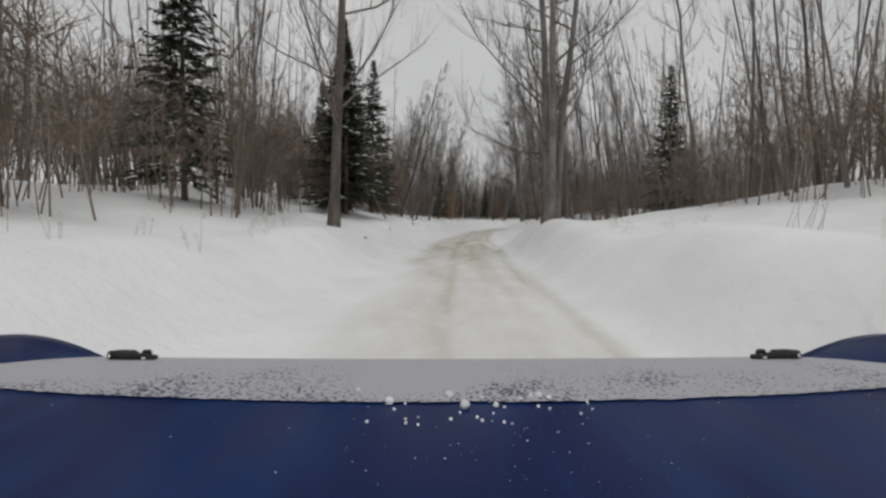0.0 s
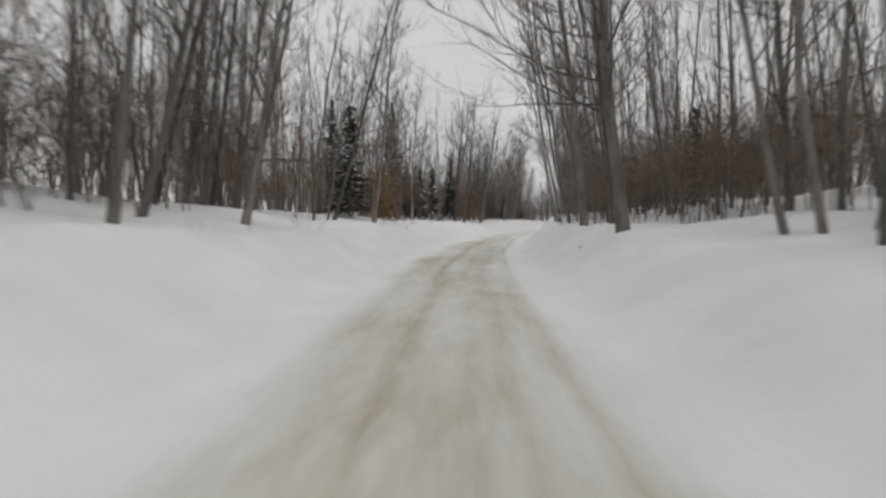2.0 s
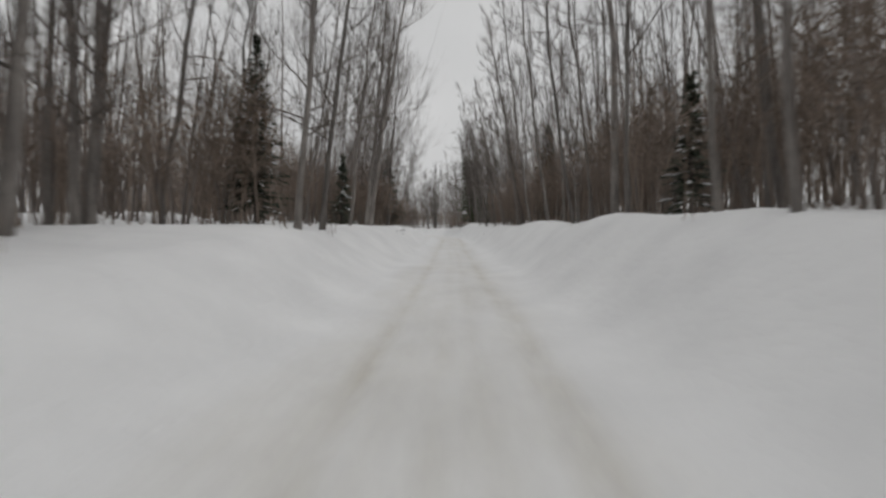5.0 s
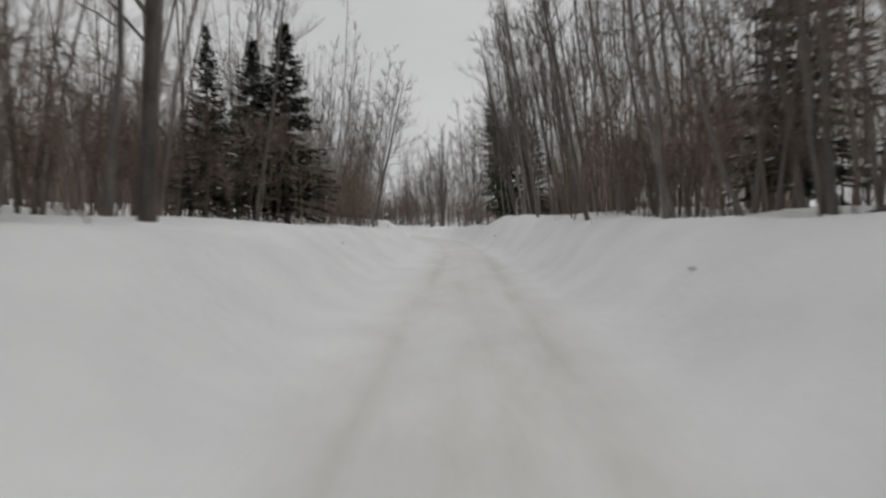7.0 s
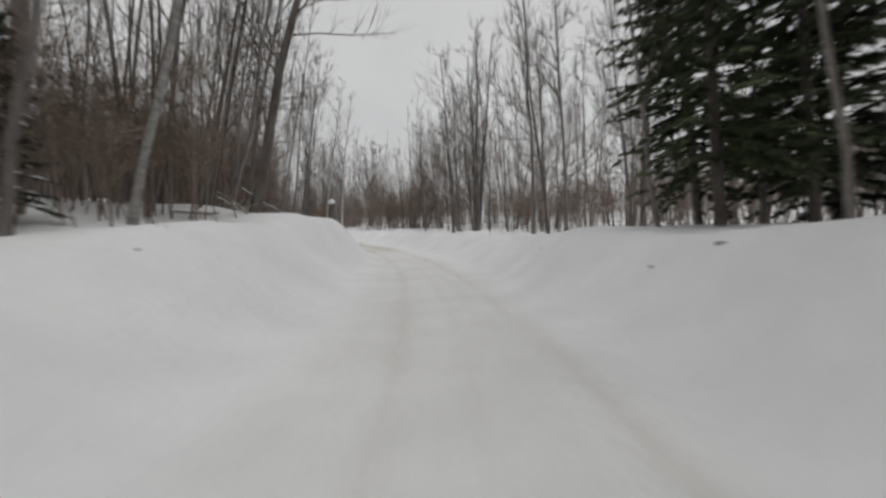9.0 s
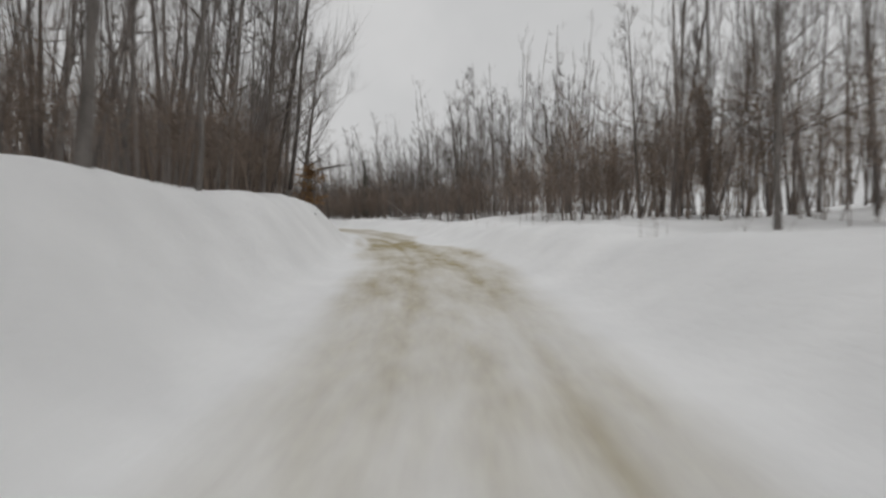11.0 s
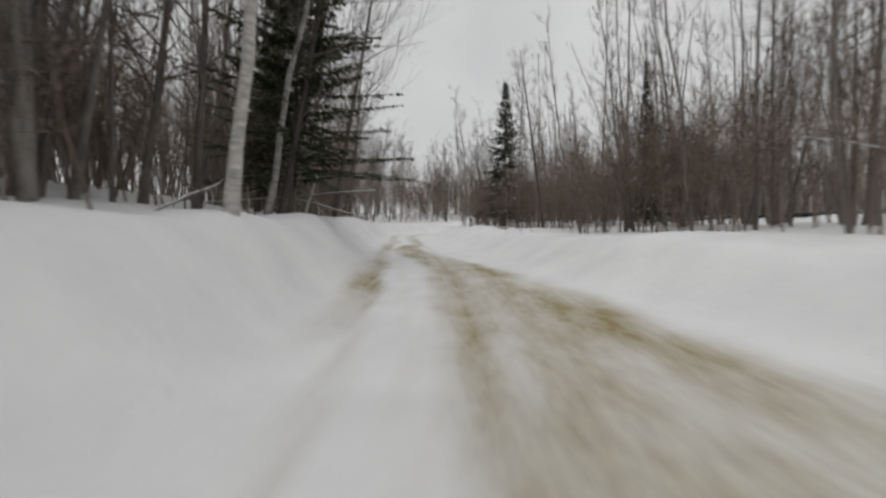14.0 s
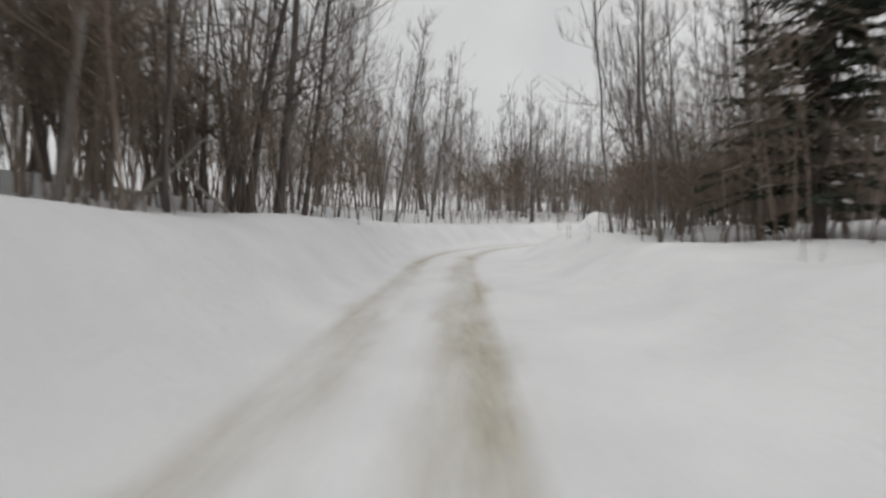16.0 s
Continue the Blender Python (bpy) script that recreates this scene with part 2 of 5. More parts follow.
# Heaps that the plough has left on the banks: metres along, metres to the right, radius, height.
MOUNDS = [(267.8, 4.9, 1.3, 0.45), (296.0, 4.6, 1.6, 1.1), (201.4, 16.0, 1.3, 0.8)]


# How near to the road the unbroken woods come.
WOODS_R = [(-3, 11), (0.5, 11), (2, 9.5), (3, 7.5), (4, 6.6), (8, 6.6), (8.8, 8.5), (9.6, 13), (11, 12.5), (12.2, 11.2), (13.5, 11), (14.5, 9.5), (15.2, 8.2), (16.2, 7.6), (18, 7)]
WOODS_L = [(-3, 10), (1, 8.8), (2.2, 9), (3.0, 11.5), (4.6, 11.5), (5.5, 7.5), (7.5, 6.5), (9, 6.8), (13, 6.8), (15, 7), (18, 6.5)]


def along(table, s):
    return np.interp(s, s_at(np.array([r[0] for r in table])), [r[1] for r in table])


_noise = np.vectorize(lambda a, b, c: noise.noise(Vector((a, b, c))), otypes=[float])


def wave(a, b, seed):
    """Smooth irregular relief in about -1..1."""
    a, b = np.broadcast_arrays(np.asarray(a, float), np.asarray(b, float))
    return 1.6 * _noise(a, b, seed * 7.3)


def smooth(e0, e1, x):
    k = np.clip((x - e0) / (e1 - e0), 0, 1)
    return k * k * (3 - 2 * k)


def height(s, u):
    s, u = np.asarray(s, float), np.asarray(u, float)
    a, left = np.abs(u), u < 0
    bank = np.where(left, along(BANK_L, s), along(BANK_R, s))
    hill = np.where(left, along(HILL_L, s), along(HILL_R, s))
    wide = np.where(left, along(WIDE_L, s), along(WIDE_R, s))
    reach = np.where(left, along(RISE_L, s), along(RISE_R, s))
    rise = smooth(wide, wide + reach, a + 0.35 * wave(s * 0.22, u * 0.1, 9))
    z = bank * rise + hill * np.clip(a - 6, 0, 8) + 0.03 * np.clip(a - 14, 0, 40) + 0.008 * np.clip(a - 6, 0, 8)
    z = z + rise * (0.16 * wave(s * 0.3, u * 0.4, 2) + 0.017 * wave(s * 1.1, u * 1.2, 3)) + smooth(6, 14, a) * 0.35 * wave(s * 0.1, u * 0.12, 4)
    ra, rb = along(RUT_A, s), along(RUT_B, s)
    ruts = np.exp(-((u - ra) / 0.2) ** 2) * 0.045 + np.exp(-((u - rb) / 0.2) ** 2) * 0.06
    lip = np.exp(-((a - wide) / 0.25) ** 2) * 0.04
    z = z - ruts * (1 + 0.4 * wave(s * 0.15, u, 5)) + lip
    # a windrow beside the outer track, and broken snow on the high bank inside the bend
    z = z + 0.05 * np.exp(-((u - rb - 0.4) / 0.13) ** 2) * smooth(s_at(11.8), s_at(12.4), s) * (1 - smooth(s_at(13.0), s_at(13.5), s))
    rough = np.exp(-((s - s_at(13.2)) / 9.0) ** 2) * smooth(1.2, 2.0, -u) * (1 - smooth(5.0, 7.0, -u))
    z = z + rough * (0.16 * wave(s * 1.3, u * 1.5, 12) + 0.09 * wave(s * 2.9, u * 3.0, 13))
    for ms, mu, mr, mh in MOUNDS:
        z = z + mh * np.exp(-((s - ms) ** 2 + (u - mu) ** 2) / mr ** 2)
    return z


def dirt(s, u):
    """How far tyres and grit have browned the snow of the road."""
    ragged = u + 0.22 * wave(s * 0.3, u * 0.3, 6) + 0.1 * wave(s * 1.1, u * 0.8, 14)
    tan = np.zeros(np.broadcast(s, u).shape)
    for band in BANDS:
        mid, half, much = (along([(r[0], r[k]) for r in band], s) for k in (1, 2, 3))
        soft = 0.14 + 0.17 * half
        tan = np.maximum(tan, much * (1 - smooth(half - soft, half + soft, np.abs(ragged - mid))))
    wide = np.where(u < 0, along(WIDE_L, s), along(WIDE_R, s))
    body = 1 - smooth(wide - 0.2, wide + 0.6, np.abs(u))
    ra, rb = along(RUT_A, s), along(RUT_B, s)
    track = np.exp(-((u - ra - 0.08 * wave(s * 0.1, u * 0, 11)) / 0.13) ** 2) + 1.1 * np.exp(-((u - rb - 0.1 * wave(s * 0.12, u * 0, 8)) / 0.14) ** 2) + 0.4 * np.exp(-((u - ra - 0.8) / 0.08) ** 2) + 0.4 * np.exp(-((u - rb + 0.65) / 0.08) ** 2)
    much = np.interp(s, s_at(np.array([-3, 0.5, 1.5, 3.3, 4.3, 5.5, 7.0, 9, 11, 12, 18])), [0.2, 0.24, 0.24, 0.34, 0.34, 0.12, 0.1, 0.1, 0.14, 0.2, 0.2])
    # the sandy edge of a turnout cut into the bank
    way = 235.0 - s
    edge = 0.5 * smooth(0.0, 2.4, way) * (1 - smooth(6.5, 8.5, way)) * np.exp(-np.abs((u + 2.14 + 0.1 * way) / (0.1 + 0.055 * np.clip(way, 0, 9))) ** 3)
    return np.clip(edge + body * (tan * (0.85 + 0.4 * wave(s * 0.25, u * 0.9, 7)) + track * much), 0, 1)


# ---- mesh helpers ----
class Heap:
    """Gathers vertices and faces for one mesh."""

    def __init__(self):
        self.v, self.f = [], []

    def tube(self, pts, radii, sides=5, cap=False):
        base = len(self.v)
        pts = [Vector(p) for p in pts]
        for i, p in enumerate(pts):
            d = pts[min(i + 1, len(pts) - 1)] - pts[max(i - 1, 0)]
            d = d.normalized() if d.length > 1e-9 else Vector((0, 0, 1))
            e = d.cross(Vector((0.3, 0.9, 0.31)))
            if e.length < 1e-3:
                e = d.cross(Vector((1, 0, 0)))
            e.normalize()
            g = d.cross(e)
            for k in range(sides):
                a = 2 * math.pi * k / sides
                self.v.append(tuple(p + (e * math.cos(a) + g * math.sin(a)) * radii[i]))
        for i in range(len(pts) - 1):
            for k in range(sides):
                a, b = base + i * sides + k, base + i * sides + (k + 1) % sides
                self.f.append((a, b, b + sides, a + sides))
        if cap:
            self.f.append(tuple(range(base + sides - 1, base - 1, -1)))
            top = base + (len(pts) - 1) * sides
            self.f.append(tuple(range(top, top + sides)))

    def face(self, *pts):
        base = len(self.v)
        self.v.extend(tuple(p) for p in pts)
        self.f.append(tuple(range(base, base + len(pts))))

    def mesh(self, name, mat, shade=False):
        me = bpy.data.meshes.new(name)
        me.from_pydata(self.v, [], self.f)
        me.materials.append(mat)
        if shade:
            me.polygons.foreach_set("use_smooth", [True] * len(me.polygons))
        me.update()
        return me


def part(name, data, mat, parent, label=""):
    """One mesh object under a thing or a part; data is a Heap or a bmesh."""
    if isinstance(data, Heap):
        me = data.mesh(name, mat, True)
    else:
        me = bpy.data.meshes.new(name)
        data.to_mesh(me)
        data.free()
        me.materials.append(mat)
        for p in me.polygons:
            p.use_smooth = True
    ob = new(name, me)
    ob.parent = parent
    return tagged(ob, label)


# ---- ground: one sheet of snow with the road cut into it ----
def build_ground():
    near = list(np.arange(-6, 6.01, 0.2))
    far = [6.6, 7.4, 8.4, 9.6, 11, 12.6, 14.5, 17, 20, 23.5, 27.5, 32, 37, 43, 50]
    us = np.array([-x for x in reversed(far)] + near + far)
    ss = np.concatenate([np.arange(-80, -6, 2.0), np.arange(-6, 290, 0.4), np.arange(290, 440, 2.0)])
    S, U = np.meshgrid(ss, us, indexing="ij")
    X, Y = plan(S, U)
    Z = height(S, U)
    n, m = S.shape
    verts = np.stack([X, Y, Z], -1).reshape(-1, 3).tolist()
    idx = np.arange(n * m).reshape(n, m)
    faces = np.stack([idx[:-1, :-1], idx[:-1, 1:], idx[1:, 1:], idx[1:, :-1]], -1).reshape(-1, 4).tolist()
    # the sheet goes on outwards to the horizon
    rim = list(idx[:, -1]) + list(idx[-1, -2::-1]) + list(idx[-2::-1, 0]) + list(idx[0, 1:])
    first = len(verts)
    mid = np.array([20.0, 150.0])
    for i in rim:
        p = np.array(verts[i])
        d = p[:2] - mid
        d = d / np.hypot(*d)
        q = p[:2] + d * 1800
        verts.append((q[0], q[1], 0.0))
    k = len(rim)
    for i in range(k):
        a, b = rim[i], rim[(i + 1) % k]
        faces.append((a, first + i, first + (i + 1) % k, b))
    me = bpy.data.meshes.new("ground")
    me.from_pydata(verts, [], faces)
    at = me.attributes.new("dirt", "FLOAT", "POINT")
    values = np.zeros(len(verts), np.float32)
    values[:n * m] = dirt(S, U).reshape(-1)
    at.data.foreach_set("value", values)
    # along the road, stretched, so that dirt streaks the way the wheels go
    run = me.attributes.new("run", "FLOAT_VECTOR", "POINT")
    vec = np.zeros((len(verts), 3), np.float32)
    vec[:n * m, 0], vec[:n * m, 1] = (S * 0.35).reshape(-1), U.reshape(-1)
    run.data.foreach_set("vector", vec.reshape(-1))
    me.materials.append(GROUND)
    me.polygons.foreach_set("use_smooth", [True] * len(me.polygons))
    me.update()
    bm = bmesh.new()
    bm.from_mesh(me)
    bmesh.ops.recalc_face_normals(bm, faces=bm.faces)
    bm.to_mesh(me)
    bm.free()
    return tagged(new("ground", me), "snow-covered ground with a worn sandy road between ploughed banks", "ground", kind="structure")


build_ground()


# ---- trees ----
def bent(rng, length, up, yaw, r0, segs, droop=0.0, wob=0.12):
    """Points and radii of a bough that leaves at an angle and bends up (droop < 0: down)."""
    p, pts, rad = Vector((0, 0, 0)), [Vector((0, 0, 0))], [r0]
    for i in range(segs):
        up = min(1.5, up + droop / segs + rng.uniform(-wob, wob))
        yaw += rng.uniform(-wob, wob) * 1.5
        p = p + Vector((math.cos(up) * math.cos(yaw), math.cos(up) * math.sin(yaw), math.sin(up))) * (length / segs)
        pts.append(p.copy())
        rad.append(r0 * (1 - 0.8 * (i + 1) / segs))
    return pts, rad, up, yaw


def bare_tree(name, seed, h, r, first, boughs, spread, twigs, stems=1, bark=None, curve=0.02, up0=0.65):
    """A leafless broadleaf tree: a thing with trunk and crown."""
    trunk, crown = grow(seed, h, r, first, boughs, spread, twigs, stems, curve, up0)
    thing = new(name)
    part("trunk", trunk, bark or BARK, thing)
    part("crown", crown, TWIG, thing)
    return thing


def grow(seed, h, r, first, boughs, spread, twigs, stems=1, curve=0.02, up0=0.65, sprigs=6, fine=2):
    """Trunk and crown of a leafless tree, as heaps."""
    rng = random.Random(seed)
    trunk, crown = Heap(), Heap()
    for st in range(stems):
        lean_a, lean = rng.uniform(0, 6.28), (0.0 if stems == 1 else rng.uniform(0.05, 0.16))
        hh = h * (1 if st == 0 else rng.uniform(0.75, 0.95))
        n = 9
        pts, p = [], Vector((0, 0, -0.4)) if stems == 1 else Vector((0.22 * math.cos(lean_a), 0.22 * math.sin(lean_a), -0.4))
        for i in range(n + 1):
            pts.append(p.copy())
            p = p + Vector((math.cos(lean_a) * lean + rng.uniform(-curve, curve) * 2, math.sin(lean_a) * lean + rng.uniform(-curve, curve) * 2, 1)) * (hh / n)
        rr = r if stems == 1 else r * 0.62
        rad = [rr * (1.35 if i == 0 else 1) * (1 - 0.9 * (i / n) ** 1.1) + 0.012 for i in range(n + 1)]
        if fine == 2:
            trunk.tube(pts, rad, 7)
        else:
            trunk.tube(pts[::3], rad[::3], 4 if fine else 3)
        for b in range(boughs):
            f = first + (1 - first) * (b + rng.random()) / boughs
            k = min(f, 0.98) * n
            i = int(k)
            at = pts[i].lerp(pts[i + 1], k - i)
            length = h * spread * max(0.3, (1.08 - f) ** 0.7) * rng.uniform(0.6, 1.15)
            br = (rad[i] * 0.33) * rng.uniform(0.6, 1.1) + 0.006
            q, qr, up, yaw = bent(rng, length, rng.uniform(up0 - 0.25, up0 + 0.3), rng.uniform(0, 6.28), br, 4, 0.25, 0.22)
            q = [at + x for x in q]
            if fine == 2:
                crown.tube(q, qr, 3)
            elif fine == 1:
                crown.tube(q[::2], qr[::2], 3)
            else:
                w = Vector((-math.sin(yaw), math.cos(yaw), 0)) * br
                crown.face(q[0] - w, q[0] + w, q[2])
                crown.face(q[2] - w * 0.5, q[2] + w * 0.5, q[4])
            for c in range(twigs):
                j = rng.uniform(0.5, 3.9)
                jj = int(j)
                o = q[jj].lerp(q[jj + 1], j - jj)
                l2 = length * rng.uniform(0.22, 0.5)
                e, er, up2, yaw2 = bent(rng, l2, up + rng.uniform(-0.5, 0.35), yaw + rng.choice((-1, 1)) * rng.uniform(0.3, 1.0), max(qr[jj] * 0.5, 0.006), 2, 0.2)
                e = [o + x for x in e]
                w = Vector((-math.sin(yaw2), math.cos(yaw2), 0.3)) * max(er[0], 0.01)
                crown.face(e[0] - w, e[0] + w, e[1] + w * 0.6, e[1] - w * 0.6)
                crown.face(e[1] - w * 0.6, e[1] + w * 0.6, e[2])
                for w in range(sprigs):
                    o2 = e[0].lerp(e[2], rng.uniform(0.1, 1.0))
                    a, z = yaw2 + rng.uniform(-1.0, 1.0), up2 + rng.uniform(-0.3, 0.6)
                    l3 = l2 * rng.uniform(0.6, 1.6)
                    t = o2 + Vector((math.cos(a) * math.cos(z), math.sin(a) * math.cos(z), math.sin(z))) * l3
                    side = Vector((-math.sin(a), math.cos(a), 0.3)) * 0.006
                    crown.face(o2 - side, o2 + side, t)
    return trunk, crown


def conifer(name, seed, h, spread, bare=0.06, snow=0.3, needle=None, gap=0.34, droop=-0.5, ragged=0.25, top_power=0.85):
    """A spruce, or with other numbers a hemlock or pine: trunk, crown of boughs with sprays of needles, and snow lying on some."""
    rng = random.Random(seed)
    thing = new(name)
    trunk, crown, white = Heap(), Heap(), Heap()
    n = 6
    trunk.tube([(0, 0, -0.4 + (h + 0.4) * i / n) for i in range(n + 1)], [h * 0.0105 * (1 - 0.93 * i / n) + 0.01 for i in range(n + 1)], 7)
    z = h * bare + 0.2
    while z < h * 0.985:
        f = z / h
        for b in range(rng.choice((6, 7, 8, 9))):
            length = max(0.16, h * spread * (1 - f) ** top_power * rng.uniform(1 - ragged, 1 + ragged))
            yaw = rng.uniform(0, 6.28)
            q, qr, up, yaw = bent(rng, length, rng.uniform(-0.3, 0.25) + 0.5 * f, yaw, 0.012 + 0.006 * length, 3, droop * (1 - f) + 0.1, 0.06)
            o = Vector((0, 0, z + rng.uniform(-0.22, 0.22)))
            q = [o + x for x in q]
            crown.tube(q, qr, 3)
            pairs = max(3, int(length / 0.15))
            for c in range(pairs):
                j = 3 * (0.18 + 0.82 * (c + rng.random()) / pairs)
                i = min(int(j), 2)
                at = q[i].lerp(q[i + 1], min(j - i, 1))
                k = 0.42 * (1.15 - j / 3.4) * min(1.0, 0.45 + length * 0.4)
                for sd in (-1, 1):
                    a = yaw + sd * rng.uniform(0.55, 1.0)
                    tip = at + Vector((math.cos(a), math.sin(a), rng.uniform(-0.75, -0.1))) * k * rng.uniform(0.7, 1.3)
                    w = Vector((-math.sin(a), math.cos(a), rng.uniform(-0.6, 0.6))) * rng.uniform(0.06, 0.11)
                    crown.face(at - w, at + w, tip)
            if rng.random() < snow and length > 0.4:
                for c in range(2):
                    i = rng.choice((1, 2))
                    at = q[i].lerp(q[i + 1], rng.random() * 0.7)
                    d = Vector((math.cos(yaw), math.sin(yaw), -0.25)) * rng.uniform(0.1, 0.26)
                    w = Vector((-math.sin(yaw), math.cos(yaw), 0)) * rng.uniform(0.05, 0.13)
                    u = Vector((0, 0, 0.05))
                    a0, a1, a2, a3 = at - d, at + w, at + d, at - w
                    pk = at + u
                    for m0, m1 in ((a0, a1), (a1, a2), (a2, a3), (a3, a0)):
                        white.face(m0 + u * 0.2, m1 + u * 0.2, pk + u * 0.4)
        z += gap * (0.75 + 0.5 * rng.random()) * (0.6 + 0.5 * (1 - f))
    part("trunk", trunk, BARK_DARK, thing)
    part("crown", crown, needle or NEEDLE, thing)
    if white.v:
        tagged(part("snow", white, SNOW, thing, "white snow caught on the boughs"), kind="stuff")
    return thing


def beech(name, seed, h):
    """A young beech that has kept its dry orange leaves."""
    rng = random.Random(seed)
    thing = new(name)
    wood, leaves = Heap(), Heap()
    boughs = []
    pts = [Vector((rng.uniform(-0.05, 0.05) * i, rng.uniform(-0.05, 0.05) * i, h * i / 6 - 0.2)) for i in range(7)]
    wood.tube(pts, [0.045 * (1 - i / 7) + 0.006 for i in range(7)], 5)
    for b in range(34):
        f = rng.uniform(0.12, 0.98)
        k = f * 6
        i = min(int(k), 5)
        at = pts[i].lerp(pts[i + 1], k - i)
        length = h * 0.36 * (1.12 - f) ** 0.6 * rng.uniform(0.6, 1.1)
        q, qr, up, yaw = bent(rng, length, rng.uniform(0.0, 0.5), rng.uniform(0, 6.28), 0.012, 3, 0.1)
        q = [at + x for x in q]
        boughs.append((q, qr))
        for c in range(40):
            j = rng.uniform(0.5, 2.99)
            o = q[int(j)].lerp(q[int(j) + 1], j - int(j)) + Vector((rng.gauss(0, 0.13), rng.gauss(0, 0.13), rng.gauss(-0.03, 0.07)))
            a, sz = rng.uniform(0, 6.28), rng.uniform(0.08, 0.15)
            d = Vector((math.cos(a), math.sin(a), rng.uniform(-0.9, 0.1))) * sz
            w = Vector((-math.sin(a), math.cos(a), rng.uniform(-0.4, 0.4))) * sz * 0.45
            leaves.face(o, o + d * 0.5 - w, o + d, o + d * 0.5 + w)
    part("trunk", wood, BARK, thing)
    count = len(leaves.f)
    for q, qr in boughs:
        leaves.tube(q, qr, 3)
    crown = part("crown", leaves, LEAF, thing, "dry orange-brown leaves on thin twigs")
    crown.data.materials.append(TWIG)
    crown.data.polygons.foreach_set("material_index", [0 if i < count else 1 for i in range(len(leaves.f))])
    return thing


STORE = {
    "maple": [bare_tree("maple_tree", 11 + i, 15.0, 0.1, 0.2, 34, 0.32, 8, up0=0.5) for i in range(3)],
    "multi": [bare_tree("maple_tree", 31 + i, 15.0, 0.17, 0.16, 19, 0.27, 7, stems=3, up0=0.55) for i in range(2)],
    "pole": [bare_tree("aspen_tree", 51 + i, 15.0, 0.06, 0.25, 22, 0.19, 6, up0=0.6, curve=0.045) for i in range(6)],
    "dark": [bare_tree("maple_tree", 71 + i, 15.0, 0.115, 0.22, 28, 0.3, 8, up0=0.5, bark=BARK_DARK) for i in range(2)],
    "old": [bare_tree("maple_tree", 75, 15.0, 0.19, 0.22, 24, 0.5, 12, up0=0.35, bark=BARK_DARK)],
    "birch": [bare_tree("birch_tree", 81 + i, 15.0, 0.085, 0.32, 20, 0.19, 5, up0=0.6, bark=BARK_PALE, curve=0.035) for i in range(2)],
    "spruce": [conifer("spruce_tree", 91 + i, 11.0, 0.2, gap=0.3) for i in range(3)],
    "narrow": [conifer("spruce_tree", 101, 13.0, 0.105, snow=0.06)],
    "pine": [conifer("hemlock_tree", 111 + i, 12.0, 0.17, bare=0.1, snow=0.05, needle=PINE, gap=0.34, droop=-0.6, ragged=0.45, top_power=0.55) for i in range(2)],
    "white": [conifer("pine_tree", 118, 11.0, 0.36, bare=0.13, snow=0.04, needle=PINE, gap=0.48, droop=-0.2, ragged=0.45, top_power=0.4)],
    "young": [conifer("young_spruce", 121 + i, 4.5, 0.24, gap=0.26) for i in range(2)],
    "beech": [beech("beech_sapling", 131 + i, 4.0) for i in range(2)],
}
SIZE = {"maple": 15, "multi": 15, "pole": 15, "dark": 15, "old": 15, "birch": 15, "spruce": 11, "narrow": 13, "pine": 12, "white": 11, "young": 4.5, "beech": 4}
LABEL = {
    "maple": ("bare grey maple with spreading branches behind the snowbank", "tree", "roadside broadleaf trees"),
    "multi": ("bare maple of several stems rising beside the snowy road", "tree", "roadside broadleaf trees"),
    "pole": ("slender bare grey aspen standing in the snowy forest", "tree", "slender forest trees"),
    "dark": ("bare dark-barked maple standing behind the snowbank", "tree", "roadside broadleaf trees"),
    "old": ("thick old maple with heavy bare limbs above the snowbank", "tree", "roadside broadleaf trees"),
    "birch": ("pale-barked bare birch at the edge of the forest", "tree", "birches"),
    "spruce": ("dark green spruce with snow on its boughs", "tree", "spruces"),
    "narrow": ("tall narrow dark spruce standing over the bare woods", "tree", "spruces"),
    "pine": ("ragged green hemlock with drooping boughs at the roadside", "tree", "hemlocks"),
    "white": ("green pine with long layered boughs over the snowbank", "tree", "pines"),
    "young": ("young spruce with snow on its lower boughs", "tree", "young spruces"),
    "beech": ("beech sapling holding dry orange leaves in the snow", "tree", "beech saplings"),
}
used = {k: 0 for k in STORE}
SPOTS = []
tree_rng = random.Random(5)


